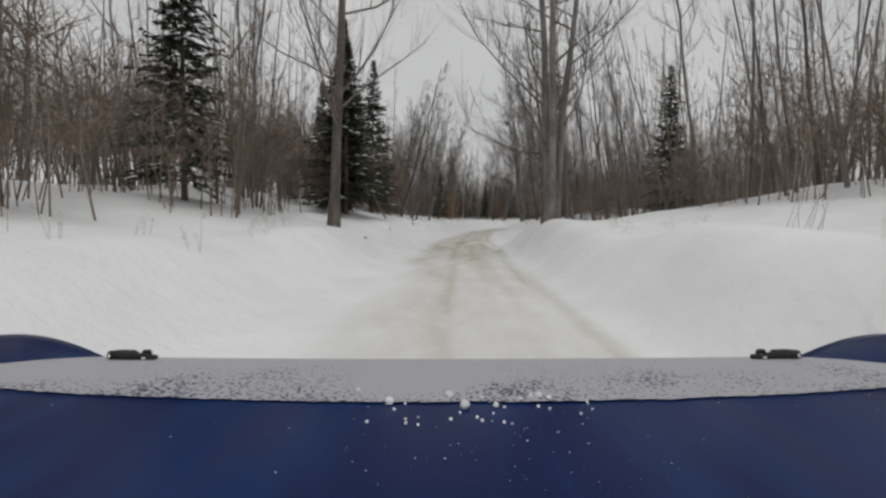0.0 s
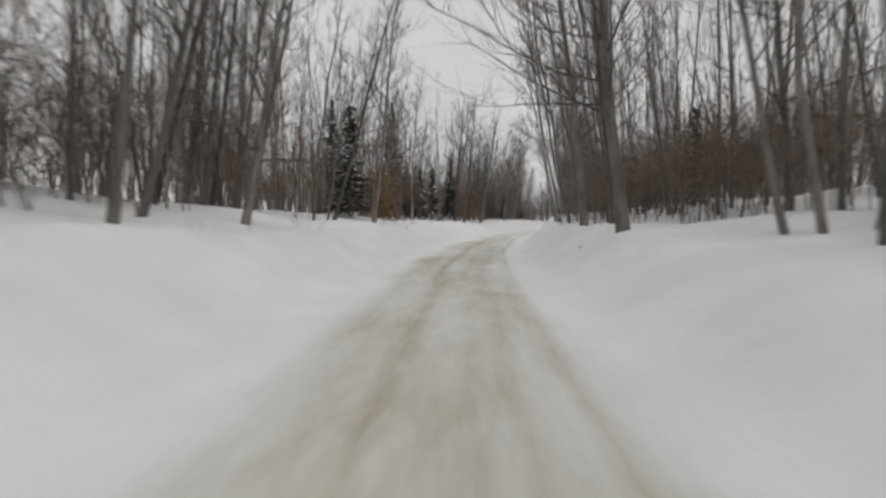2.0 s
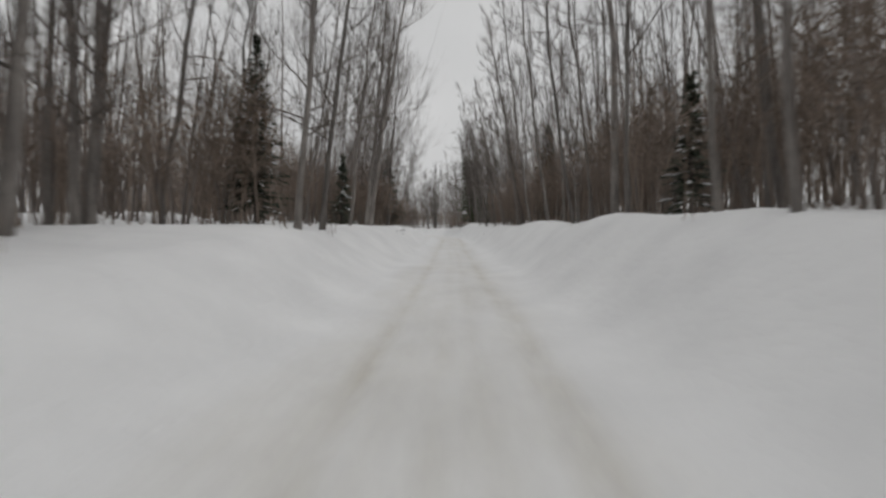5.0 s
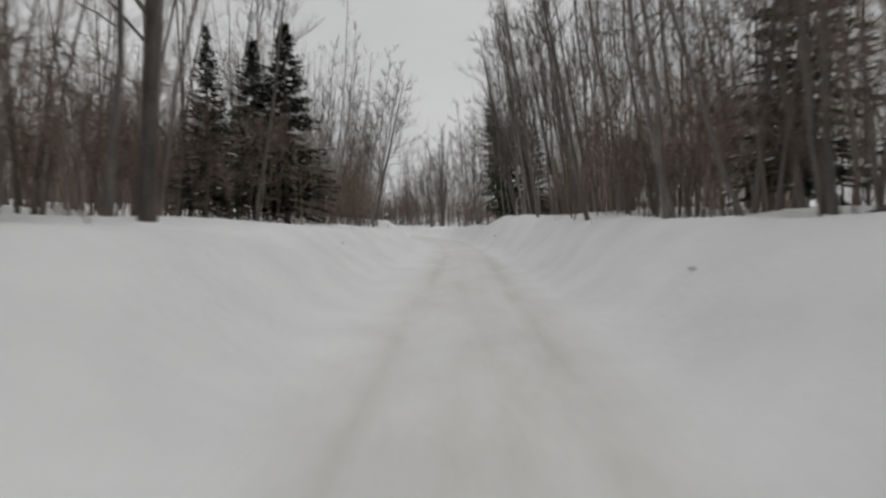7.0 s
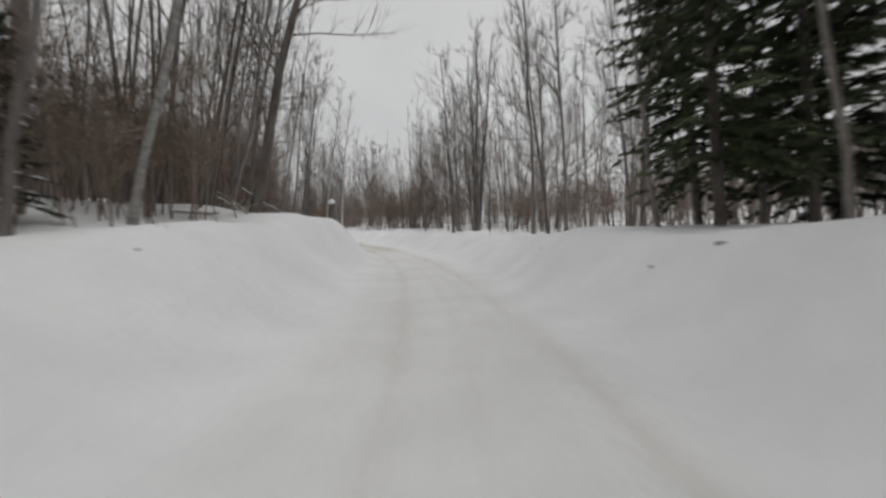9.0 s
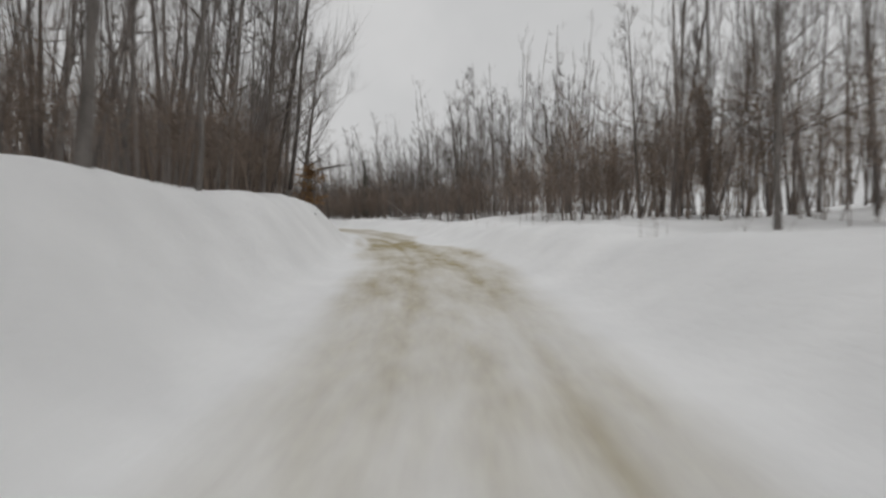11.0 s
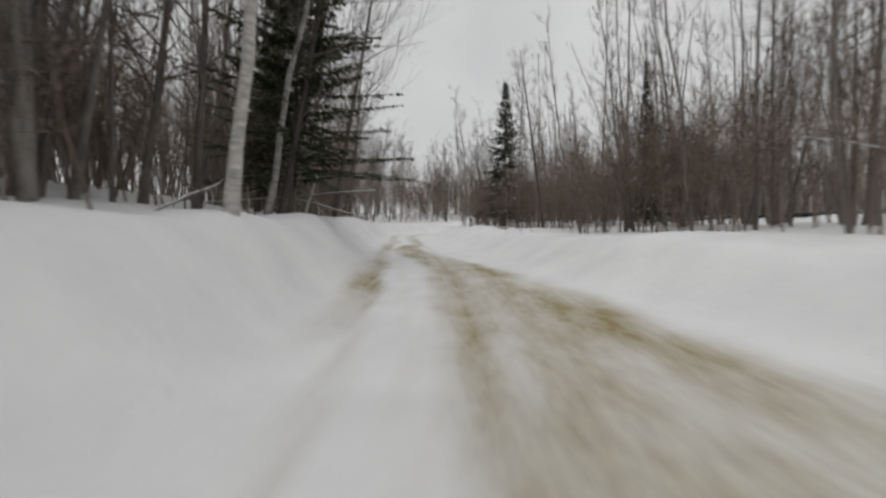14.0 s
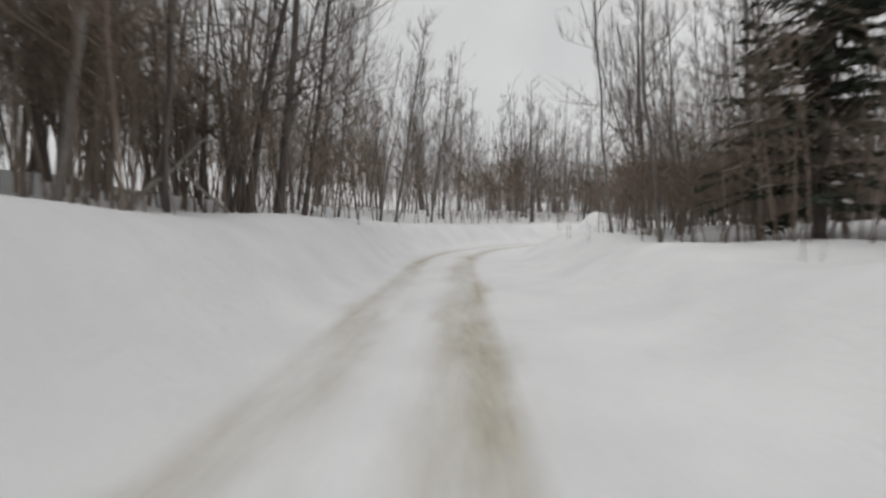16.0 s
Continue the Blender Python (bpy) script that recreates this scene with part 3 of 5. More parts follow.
def tree(kind, s, u, h, lean=None, thick=1.0, close=False):
    """Plants a tree; lean: degrees towards the road, by which roadside trees reach for the light; close: it may stand on the slope of the bank."""
    i = used[kind]
    used[kind] += 1
    first = STORE[kind][i % len(STORE[kind])]
    keep = float(along(WIDE_L if u < 0 else WIDE_R, s)) + (3.0 if kind in ("spruce", "pine", "white", "narrow") else 1.3 if kind == "birch" else 2.5)
    if not close:
        u = math.copysign(max(abs(u), keep), u)
    x, y = plan(s, u)
    z = float(height(s, u))
    conifer_like = kind in ("spruce", "narrow", "young", "beech")
    if lean is None:
        lean = 1.5 if conifer_like else tree_rng.uniform(2.5, 8.0)
    if not conifer_like and abs(u) < 14:
        lean += 2.8
    hd = float(np.interp(s, LINE_S, LINE_H))
    side = -1 if u > 0 else 1
    axis = Vector((math.sin(hd), math.cos(hd), 0)) * side
    k = h / SIZE[kind]
    m = Matrix.Translation((x, y, z)) @ Matrix.Rotation(radians(lean), 4, axis) @ Matrix.Rotation(tree_rng.uniform(0, 6.28), 4, "Z") @ Matrix.Diagonal((k * thick, k * thick, k, 1))
    ob = first if i < len(STORE[kind]) else copy_thing(first, Matrix.Identity(4))
    ob.matrix_basis = m
    label, cat, group = LABEL[kind]
    tagged(ob, label, cat, group)
    SPOTS.append((s, u))
    return ob


def roadside_maple(s, u, lean):
    """The thick maple on the bank whose heavy low limbs reach out level over the road."""
    rng = random.Random(int(1000 * tree_rng.uniform(0, 6.28)))
    trunk, crown = grow(75, 16.0, 0.235, 0.36, 20, 0.36, 11, curve=0.012, up0=0.45)
    thing = tagged(new("maple_tree"), "thick old maple with heavy level limbs reaching over the road", "tree", "roadside broadleaf trees")
    part("trunk", trunk, BARK_DARK, thing)
    # limbs: height, length, first rise, bearing from the road side, thickness, bend
    for z, length, rise, yaw, r0, droop in ((3.6, 5.2, 0.75, 0.05, 0.1, -0.85), (3.8, 4.3, 0.5, -0.25, 0.07, -0.4), (4.0, 4.4, 0.95, 0.2, 0.075, 0.1), (5.3, 3.8, 0.9, -0.1, 0.06, 0.1), (4.6, 4.2, 0.8, 3.0, 0.07, -0.45), (5.2, 3.0, 0.95, 3.5, 0.05, 0.1), (4.9, 3.4, 0.5, 1.5, 0.06, 0.1), (4.4, 3.4, 0.4, -1.4, 0.06, 0.1)):
        q, qr, _, _ = bent(rng, length, rise, yaw, r0, 6, droop, 0.1)
        q = [Vector((0, 0, z)) + x for x in q]
        limb = Heap()
        limb.tube(q, qr, 6)
        part("limb", limb, BARK_DARK, thing)
        for k in range(13):
            j = rng.uniform(1.6, 5.95)
            i = int(j)
            at = q[i].lerp(q[i + 1], j - i)
            ahead = q[i + 1] - q[i]
            turn = math.atan2(ahead.y, ahead.x) + rng.choice((-1, 1)) * rng.uniform(0.25, 0.9)
            twig, tr, up, _ = bent(rng, length * rng.uniform(0.14, 0.34), rng.uniform(-0.1, 0.7), turn, max(0.4 * qr[i], 0.012), 3, 0.1, 0.2)
            twig = [at + x for x in twig]
            crown.tube(twig, tr, 3)
            for w in range(9):
                o = twig[0].lerp(twig[3], rng.uniform(0.2, 1.0))
                a, b = turn + rng.uniform(-0.9, 0.9), up + rng.uniform(-0.4, 0.6)
                tip = o + Vector((math.cos(a) * math.cos(b), math.sin(a) * math.cos(b), math.sin(b))) * rng.uniform(0.25, 0.7)
                side = Vector((-math.sin(a), math.cos(a), 0.3)) * 0.006
                crown.face(o - side, o + side, tip)
    part("crown", crown, TWIG, thing)
    x, y = plan(s, u)
    x2, y2 = plan(s, u + 1.0)
    road = math.atan2(y2 - y, x2 - x)
    thing.matrix_basis = Matrix.Translation((x, y, float(height(s, u)))) @ Matrix.Rotation(road, 4, "Z") @ Matrix.Rotation(radians(lean), 4, "Y")
    SPOTS.append((s, u))


# ---- the trees along the road ----
tree("old", 16.9, -5.1, 17, 1)
tree("multi", 18.7, 3.6, 17, 1, 1.4, True)
tree("spruce", 15.8, -10.5, 11)
tree("spruce", 25.8, -7.4, 10.5, 1, 1.5)
tree("spruce", 28.8, 12.8, 10)
tree("multi", 49.0, -6.6, 13, 4)
tree("maple", 45.4, -7.0, 13, 6)
tree("spruce", 26.9, -8.0, 12)
tree("pole", 45.4, 7.0, 15, 3)
tree("pole", 41.4, 7.5, 17, 4, 1.5)
tree("pole", 38.9, 8.0, 17, 4, 1.2)
tree("pole", 34.9, 8.0, 16, 4)
tree("pole", 32.1, 9.0, 16, 5)
tree("pole", 32.4, 10.0, 15, 5)
tree("pole", 46.7, 7.0, 16, 4)
tree("pole", 49.0, 9.0, 16, 4)
tree("maple", 40.7, 6.0, 16, 4, 1.1)
tree("pole", 51.7, 12.0, 15, 4)
tree("pole", 42.7, 9.0, 15, 4)
tree("pole", 39.5, 8.0, 15, 4)
tree("dark", 36.2, 6.5, 17, 4, 1.1)
tree("birch", 84.0, -11.9, 15.5, 0, 1.5)
tree("spruce", 87.4, -16.2, 14)
tree("pole", 81.5, -21.1, 14, 1)
tree("beech", 71.0, -9.4, 4.6, 1, 1.15)
tree("beech", 73.0, -10.8, 4.8, 1, 1.2)
tree("spruce", 89.0, -9.0, 8)
tree("old", 88.5, -8.1, 14, 1, 0.8)
tree("multi", 99.0, -8.2, 14, 1)
tree("maple", 101.5, -2.8, 13, 2)
tree("multi", 92.0, -5.9, 13, 2)
tree("maple", 47.3, -8.0, 14, 14)
tree("pole", 60.8, -9.0, 11, 5)
tree("pole", 47.0, 6.5, 15, 6)
tree("dark", 59.5, -8.0, 13, 14)
tree("pole", 64.5, -10.0, 13, 10)
tree("pole", 59.2, -9.0, 14, 6)
tree("pole", 176.2, 6.5, 16, 3, 1.2)
tree("pole", 131.7, 7.0, 16, 5)
tree("pole", 78.5, 7.5, 16, 4)
tree("pole", 64.2, 7.0, 16, 5)
tree("maple", 60.5, 6.5, 16, 7)
tree("dark", 57.2, 6.0, 17, 5)
tree("young", 62.5, 11.0, 5)
tree("young", 64.0, -9.0, 7)
tree("maple", 61.7, -6.5, 14, 4)
tree("spruce", 75.0, -16.5, 11)
tree("pole", 64.2, -7.5, 13, 2)
tree("young", 73.2, -6.0, 4.5)
tree("young", 86.0, -11.8, 5.8)
tree("dark", 87.9, 6.5, 17, 5)
tree("maple", 79.2, 6.0, 17, 6)
tree("pole", 99.2, 7.0, 17, 4)
tree("pole", 87.2, 7.5, 17, 5)
tree("pole", 81.9, 8.0, 17, 5)
tree("pole", 76.9, 8.0, 17, 5)
tree("pole", 132.7, 6.0, 12, 20)
tree("spruce", 90.5, -14.5, 6.5)
tree("spruce", 88.5, -14.6, 7)
tree("dark", 86.7, -6.5, 15, 2)
tree("multi", 95.5, -6.5, 14, 2)
tree("spruce", 104.7, -7.0, 6.5)
tree("beech", 92.5, -7.3, 4, 1, 1.3)
tree("pole", 113.0, 6.0, 15, 5)
tree("pole", 99.0, 6.5, 16, 5)
tree("multi", 90.5, 7.0, 15, 5)
tree("pole", 85.0, 7.0, 16, 7)
tree("dark", 219.9, -6.2, 16, 2)
tree("dark", 124.2, -6.5, 17, 4)
tree("pole", 157.2, -5.5, 14, 2)
tree("maple", 181.9, -6.5, 13, 2)
tree("pole", 233.7, -8.0, 14, 2)
tree("pole", 137.7, -6.5, 12, 6)
tree("pole", 151.7, 6.0, 14, 5)
tree("pole", 145.9, 6.5, 15, 6)
tree("pole", 135.4, 6.0, 16, 7, 1.2)
tree("pole", 131.9, 7.0, 16, 8)
tree("dark", 125.4, 6.0, 17, 8)
tree("spruce", 137.5, 11.0, 11, 0, 1.2)
tree("spruce", 129.9, 9.5, 9)
tree("pole", 161.4, 6.0, 13, 5)
tree("pole", 166.9, 6.0, 13, 5)
tree("pole", 163.3, 7.0, 14, 6)
tree("pole", 155.3, 6.5, 15, 6)
tree("pole", 152.1, 7.0, 15, 6)
tree("pole", 145.8, 6.2, 15, 6)
tree("pole", 145.3, 7.5, 16, 6)
tree("pole", 140.8, 7.0, 16, 6)
tree("pole", 140.6, 8.0, 16, 6)
tree("pole", 139.1, 8.5, 16, 6)
tree("spruce", 142.0, -7.1, 8.5, 0, 1.5)
tree("spruce", 143.0, -8.9, 8, 0, 1.4)
tree("spruce", 139.0, -8.9, 7)
tree("dark", 210.1, -6.5, 16, 2)
tree("pole", 185.8, -6.0, 14, 6)
tree("dark", 131.8, -6.0, 17, 2)
tree("pole", 132.1, -7.0, 16, 3)
tree("multi", 185.0, 7.0, 15, 1)
tree("pole", 186.0, 8.6, 15, 1)
tree("maple", 177.0, 8.8, 14, 1)
tree("maple", 236.0, -7.0, 15, 4)
tree("multi", 243.5, -7.5, 14, 4)
tree("pole", 174.2, -6.5, 12, 4)
tree("dark", 278.0, -6.0, 17, 2)
tree("dark", 247.2, -6.5, 14, 2)
tree("maple", 228.2, -7.0, 15, 8)
tree("dark", 159.7, 6.5, 16, 9)
tree("pole", 158.7, 7.0, 16, 8)
tree("birch", 165.9, -6.0, 14, 8)
tree("pole", 162.4, -5.5, 15, 5)
tree("pole", 166.1, 8.0, 16, 5)
tree("maple", 179.1, 9.0, 13)
tree("pole", 240.2, -7.0, 12, 6)
tree("multi", 192.4, 11.0, 14, 1)
tree("dark", 185.2, 13.0, 15, 2)
tree("maple", 178.4, 14.0, 14, 8)
tree("multi", 175.9, 12.0, 14, 2)
tree("dark", 216.1, -5.8, 15, 3)
tree("dark", 213.6, -6.5, 15, 9)
tree("maple", 224.6, -7.0, 14, 2)
tree("beech", 214.0, -4.3, 2.6, 1, 1.4)
tree("beech", 215.0, -4.8, 2.4, 1, 1.4)
tree("pole", 254.3, -6.5, 13, 4)
tree("spruce", 275.0, 8.8, 13.5, 0, 1.05)
tree("multi", 232.7, 13.0, 14)
tree("pole", 251.0, 14.0, 11)
tree("maple", 246.5, 15.0, 11)
tree("pole", 240.0, 14.0, 12)
tree("maple", 227.7, 12.0, 14)
tree("pole", 225.2, 12.0, 14)
tree("maple", 230.7, -7.0, 14, 5)
tree("maple", 239.5, -7.0, 14, 8)
tree("pole", 227.7, -8.0, 12, 3)
tree("young", 237.1, -6.5, 5.0)
tree("maple", 244.9, -8.0, 14, 9)
tree("birch", 258.9, -6.3, 10, 14)
tree("dark", 247.4, -8.0, 14, 8)
tree("spruce", 259.9, 14.0, 7.5)
tree("pole", 254.4, 12.0, 13)
tree("pole", 244.4, 9.0, 14, 4)
tree("birch", 249.8, -5.5, 15, 10, 1.2)
tree("dark", 250.3, -5.2, 15, 8)
tree("dark", 252.5, -5.8, 14, 8)
tree("pole", 258.8, 9.0, 12)
tree("pole", 351.8, 8.0, 12)
tree("narrow", 260.5, 14.0, 10)
tree("dark", 259.0, -4.0, 15, 8, 1.1)
tree("pole", 301.7, 5.6, 13, 1)
tree("pole", 281.7, 6.0, 13, 1)
tree("pole", 277.2, 6.0, 14, 3)
tree("pole", 351.7, 7.0, 15, 4)
tree("maple", 298.2, 7.0, 12)
tree("pole", 387.2, 6.5, 14, 2)
tree("dark", 276.7, -6.5, 14, 9)
tree("dark", 282.2, -7.0, 14, 5)
tree("maple", 281.7, -8.0, 14, 10)
tree("maple", 293.7, -7.0, 12)
tree("pole", 310.2, -7.0, 10)
tree("maple", 321.2, -8.0, 12)
tree("pole", 270.2, -6.0, 14, 4)
tree("pole", 272.7, -6.0, 13, 3)
roadside_maple(234.0, -3.9, 7)
tree("birch", 243.0, -3.8, 14, 3, 1.4)
tree("white", 251.2, -4.6, 9.2, 2, 1.15)
tree("maple", 50.2, 4.2, 17, 3, 1.35, True)
tree("dark", 172.0, -5.2, 16, 10, 1.3)
tree("dark", 252.0, -5.4, 15, 8)
tree("dark", 41.0, -7.5, 15, 14)
tree("dark", 52.0, -11.7, 15, 14)
tree("spruce", 46.0, -13.8, 13)
tree("spruce", 43.5, -16.9, 13)
tree("spruce", 36.7, -9.0, 13)
tree("dark", 157.2, 7.0, 16, 8)
tree("pole", 157.0, 7.5, 16, 8)
tree("dark", 155.7, 7.0, 16, 8)
tree("dark", 159.2, 8.0, 17, 8)
tree("dark", 83.0, 7.0, 17, 7)
tree("pole", 82.5, 7.5, 17, 7)
tree("maple", 88.5, 8.0, 16, 8)
tree("pine", 255.0, -7.5, 11)
tree("maple", 269.4, -8.0, 15, 6)
tree("pine", 166.0, 6.9, 13)
tree("pine", 169.0, 8.9, 13)
tree("pine", 166.0, 9.3, 13)
tree("spruce", 167.0, 11.1, 12)
tree("young", 52.6, 4.8, 2.1, 1, 0.5, True)
tree("maple", 54.2, -11.4, 14, 5)
tree("dark", 55.5, -12.0, 14, 5)
tree("multi", 54.7, -12.8, 14, 4)
tree("maple", 58.0, -12.4, 14, 6)
tree("birch", 183.5, -2.2, 8.5, 2)
tree("birch", 187.0, -3.0, 10, 4)
tree("maple", 189.0, -4.4, 12, 3)
tree("maple", 194.5, -4.7, 12, 3)
tree("pole", 192.0, -3.6, 12, 4)
tree("pole", 198.5, -4.2, 12, 4)
tree("maple", 258.5, -8.5, 14, 5)
tree("multi", 261.8, -10.0, 13, 3)
tree("maple", 264.8, -10.5, 14, 6)
tree("dark", 267.8, -11.0, 14, 5)

# the stands that close the view down the road
tree("multi", 112.4, -4.6, 16, 3)
tree("maple", 106.5, -5.2, 15, 4)
tree("pole", 109.0, -4.7, 15, 5)
tree("maple", 117.5, -5.4, 15, 5)
tree("maple", 87.3, -15.4, 16, 1)
tree("multi", 92.8, -9.9, 16, 1)
tree("maple", 86.5, -27.0, 12, 1)
tree("maple", 71.3, -13.1, 13, 2)
for s_r, u_r, h_r, l_r in ((57.5, 4.7, 16, 8), (60.0, 4.3, 17, 8), (62.5, 4.6, 16, 9), (66.0, 4.4, 16, 8), (69.5, 4.3, 15, 9), (73.0, 4.6, 16, 8), (77.0, 4.9, 15, 6), (95.5, 4.4, 15, 3), (98.0, 4.9, 16, 3), (101.0, 4.4, 15, 2), (106.5, 4.6, 16, 4), (110.0, 4.4, 16, 4), (115.0, 4.6, 16, 5), (120.0, 4.7, 15, 5), (133.5, 4.8, 15, 6), (138.0, 4.5, 16, 6), (141.5, 4.9, 15, 7), (146.5, 4.6, 16, 6), (150.5, 4.8, 15, 6), (153.0, 5.2, 15, 5)):
    tree("pole", s_r, u_r, h_r, l_r, 0.9)
tree("multi", 190.8, 8.5, 13.5, 1)
tree("maple", 187.0, 6.2, 13.5, 1)
tree("multi", 192.2, 10.6, 12, 1)
tree("maple", 199.0, 9.2, 11, 1)
tree("maple", 197.5, 11.0, 10.5, 1)
tree("maple", 184.8, 12.6, 12.5, 1)
tree("pole", 184.8, 15.4, 13, 1)
tree("maple", 202.0, 12.5, 11, 1)
tree("multi", 206.0, 14.0, 11, 1)
tree("maple", 251.1, 13.5, 12, 1)
tree("multi", 246.5, 16.4, 12, 1)
tree("maple", 232.2, 11.2, 10, 1)
tree("maple", 237.5, 16.0, 12, 1)
tree("multi", 241.5, 12.6, 11.5, 1)
tree("maple", 282.2, 11.8, 13, 1)
tree("maple", 286.7, 8.0, 12, 1)
tree("maple", 56.0, 4.3, 17, 4, 1.2, True)
tree("pole", 155.0, 8.2, 16, 9, 1.6)
tree("dark", 157.8, 9.6, 16, 9)
tree("pole", 160.6, 9.0, 16, 9, 1.6)
tree("pole", 154.6, 10.0, 17, 9, 1.6)
tree("dark", 156.4, 11.5, 17, 9, 1.1)
tree("pole", 161.8, 7.6, 16, 9, 1.5)
tree("pole", 159.8, 11.0, 17, 9, 1.6)
tree("pole", 174.2, -6.6, 15, 8, 1.4)
tree("dark", 176.4, -7.8, 15, 8)
tree("pole", 178.0, -6.9, 15, 7, 1.4)
tree("pole", 173.2, -8.6, 15, 8, 1.4)
tree("dark", 179.6, -9.0, 15, 7)
# tall crowns behind the thicket at the far side of the bend
tree("multi", 258.3, 19.2, 10.5, 0)
tree("maple", 253.0, 19.8, 14, 0)
tree("multi", 249.6, 21.1, 16, 0)
tree("maple", 245.7, 21.8, 17, 1)
tree("multi", 241.9, 22.1, 17, 1)
tree("dark", 238.4, 22.1, 17, 1)
tree("multi", 236.4, 23.6, 17, 1)
tree("maple", 233.5, 24.1, 17, 2)
tree("multi", 230.9, 24.6, 17, 2)
tree("maple", 229.2, 25.1, 16, 2)
tree("dark", 244.7, 31.0, 18, 1)
tree("multi", 252.6, 28.8, 17, 1)
tree("multi", 239.7, 34.0, 18, 1)


def nearest(x, y):
    """Metres along the road and to its right, of a place in the world."""
    i = int(np.hypot(LINE_P[:, 0] - x, LINE_P[:, 1] - y).argmin())
    dx, dy, h = x - LINE_P[i, 0], y - LINE_P[i, 1], LINE_H[i]
    return LINE_S[i] + dx * math.sin(h) + dy * math.cos(h), dx * math.cos(h) - dy * math.sin(h)


# the stand beyond the last bend
for kind, x_t, y_t, h_t in (("multi", -16.5, 280.5, 13.5), ("maple", -19.0, 283.0, 12.5), ("multi", -23.4, 287.0, 13.5), ("maple", -20.3, 272.1, 12), ("maple", -24.6, 272.7, 13), ("pole", -22.0, 277.0, 13), ("maple", -25.5, 279.5, 12.5), ("multi", -28.0, 276.0, 13),
                           ("pole", -18.5, 277.5, 12), ("maple", -29.0, 283.0, 13), ("multi", -33.0, 280.0, 13), ("maple", -31.0, 288.0, 13), ("maple", -21.0, 291.5, 13), ("pole", -26.5, 291.0, 13), ("multi", -27.0, 268.5, 13), ("maple", -33.0, 272.0, 13), ("pole", -15.0, 286.5, 12), ("maple", -16.5, 290.5, 13)):
    s_t, u_t = nearest(x_t, y_t)
    tree(kind, s_t, u_t, h_t, 1)


# ---- the woods behind: more slender trees, then far stems and brush that nobody could count ----
def too_near(s, u, gap):
    return any(abs(s - a) < gap and abs(u - b) < gap for a, b in SPOTS)


# How tall the woods stand, by the second at which they are passed.
HIGH_L = [(-3, 1), (16, 1), (18, 0.85)]
HIGH_R = [(-3, 1), (9, 1), (10, 0.95), (13, 0.95), (14.3, 0.85), (16, 0.8), (18, 0.85)]

fill = random.Random(77)
made = 0
while made < 210:
    s, side = fill.uniform(-5, 385), fill.choice((-1, 1))
    u = side * (float(along(WOODS_L if side < 0 else WOODS_R, s)) + 11 * fill.random() ** 1.2)
    if too_near(s, u, 1.1):
        continue
    if used["pole"] > 295:
        break
    kind = fill.choices(("pole", "maple", "dark", "young", "birch"), (66, 20, 8, 3, 2))[0]
    hh = {"pole": fill.uniform(11, 19), "maple": fill.uniform(10, 16), "dark": fill.uniform(10, 16), "young": fill.uniform(2.5, 5), "birch": fill.uniform(9, 14)}[kind]
    tree(kind, s, u, hh * float(along(HIGH_L if side < 0 else HIGH_R, s)))
    made += 1


def bent_aspen():
    """A tall thin aspen whose top bows right over the road."""
    rng = random.Random(31)
    x, y = plan(104.0, 5.2)
    z = float(height(104.0, 5.2))
    thing = tagged(new("aspen_tree"), "tall thin aspen bowed over the snowy road", "tree", "slender forest trees")
    thing.location = (x, y, z)
    hd = float(np.interp(104.0, LINE_S, LINE_H))
    way = Vector((-math.cos(hd), math.sin(hd), 0))
    bow = [(0, -0.3), (0.05, 3), (0.15, 6), (0.6, 9), (1.9, 12.3), (4.0, 15), (6.4, 16.8), (7.6, 17.3)]
    pts = [way * a + Vector((0, 0, b)) for a, b in bow]
    trunk, crown = Heap(), Heap()
    trunk.tube(pts, [0.13 - 0.016 * i for i in range(len(pts))], 7)
    for k in range(26):
        f = rng.uniform(2.6, 6.95)
        at = pts[int(f)].lerp(pts[int(f) + 1], f - int(f))
        q, qr, up, yaw = bent(rng, rng.uniform(0.7, 1.8), rng.uniform(0.1, 0.9), rng.uniform(0, 6.28), 0.018, 3, 0.2, 0.2)
        q = [at + v for v in q]
        crown.tube(q, qr, 3)
        for c in range(5):
            o = q[1].lerp(q[3], rng.random())
            w = Vector((rng.gauss(0, 1), rng.gauss(0, 1), 0)).normalized() * 0.009
            crown.face(o - w, o + w, o + Vector((rng.gauss(0, 0.4), rng.gauss(0, 0.4), rng.uniform(-0.1, 0.6))))
    part("trunk", trunk, BARK, thing)
    part("crown", crown, TWIG, thing)


bent_aspen()


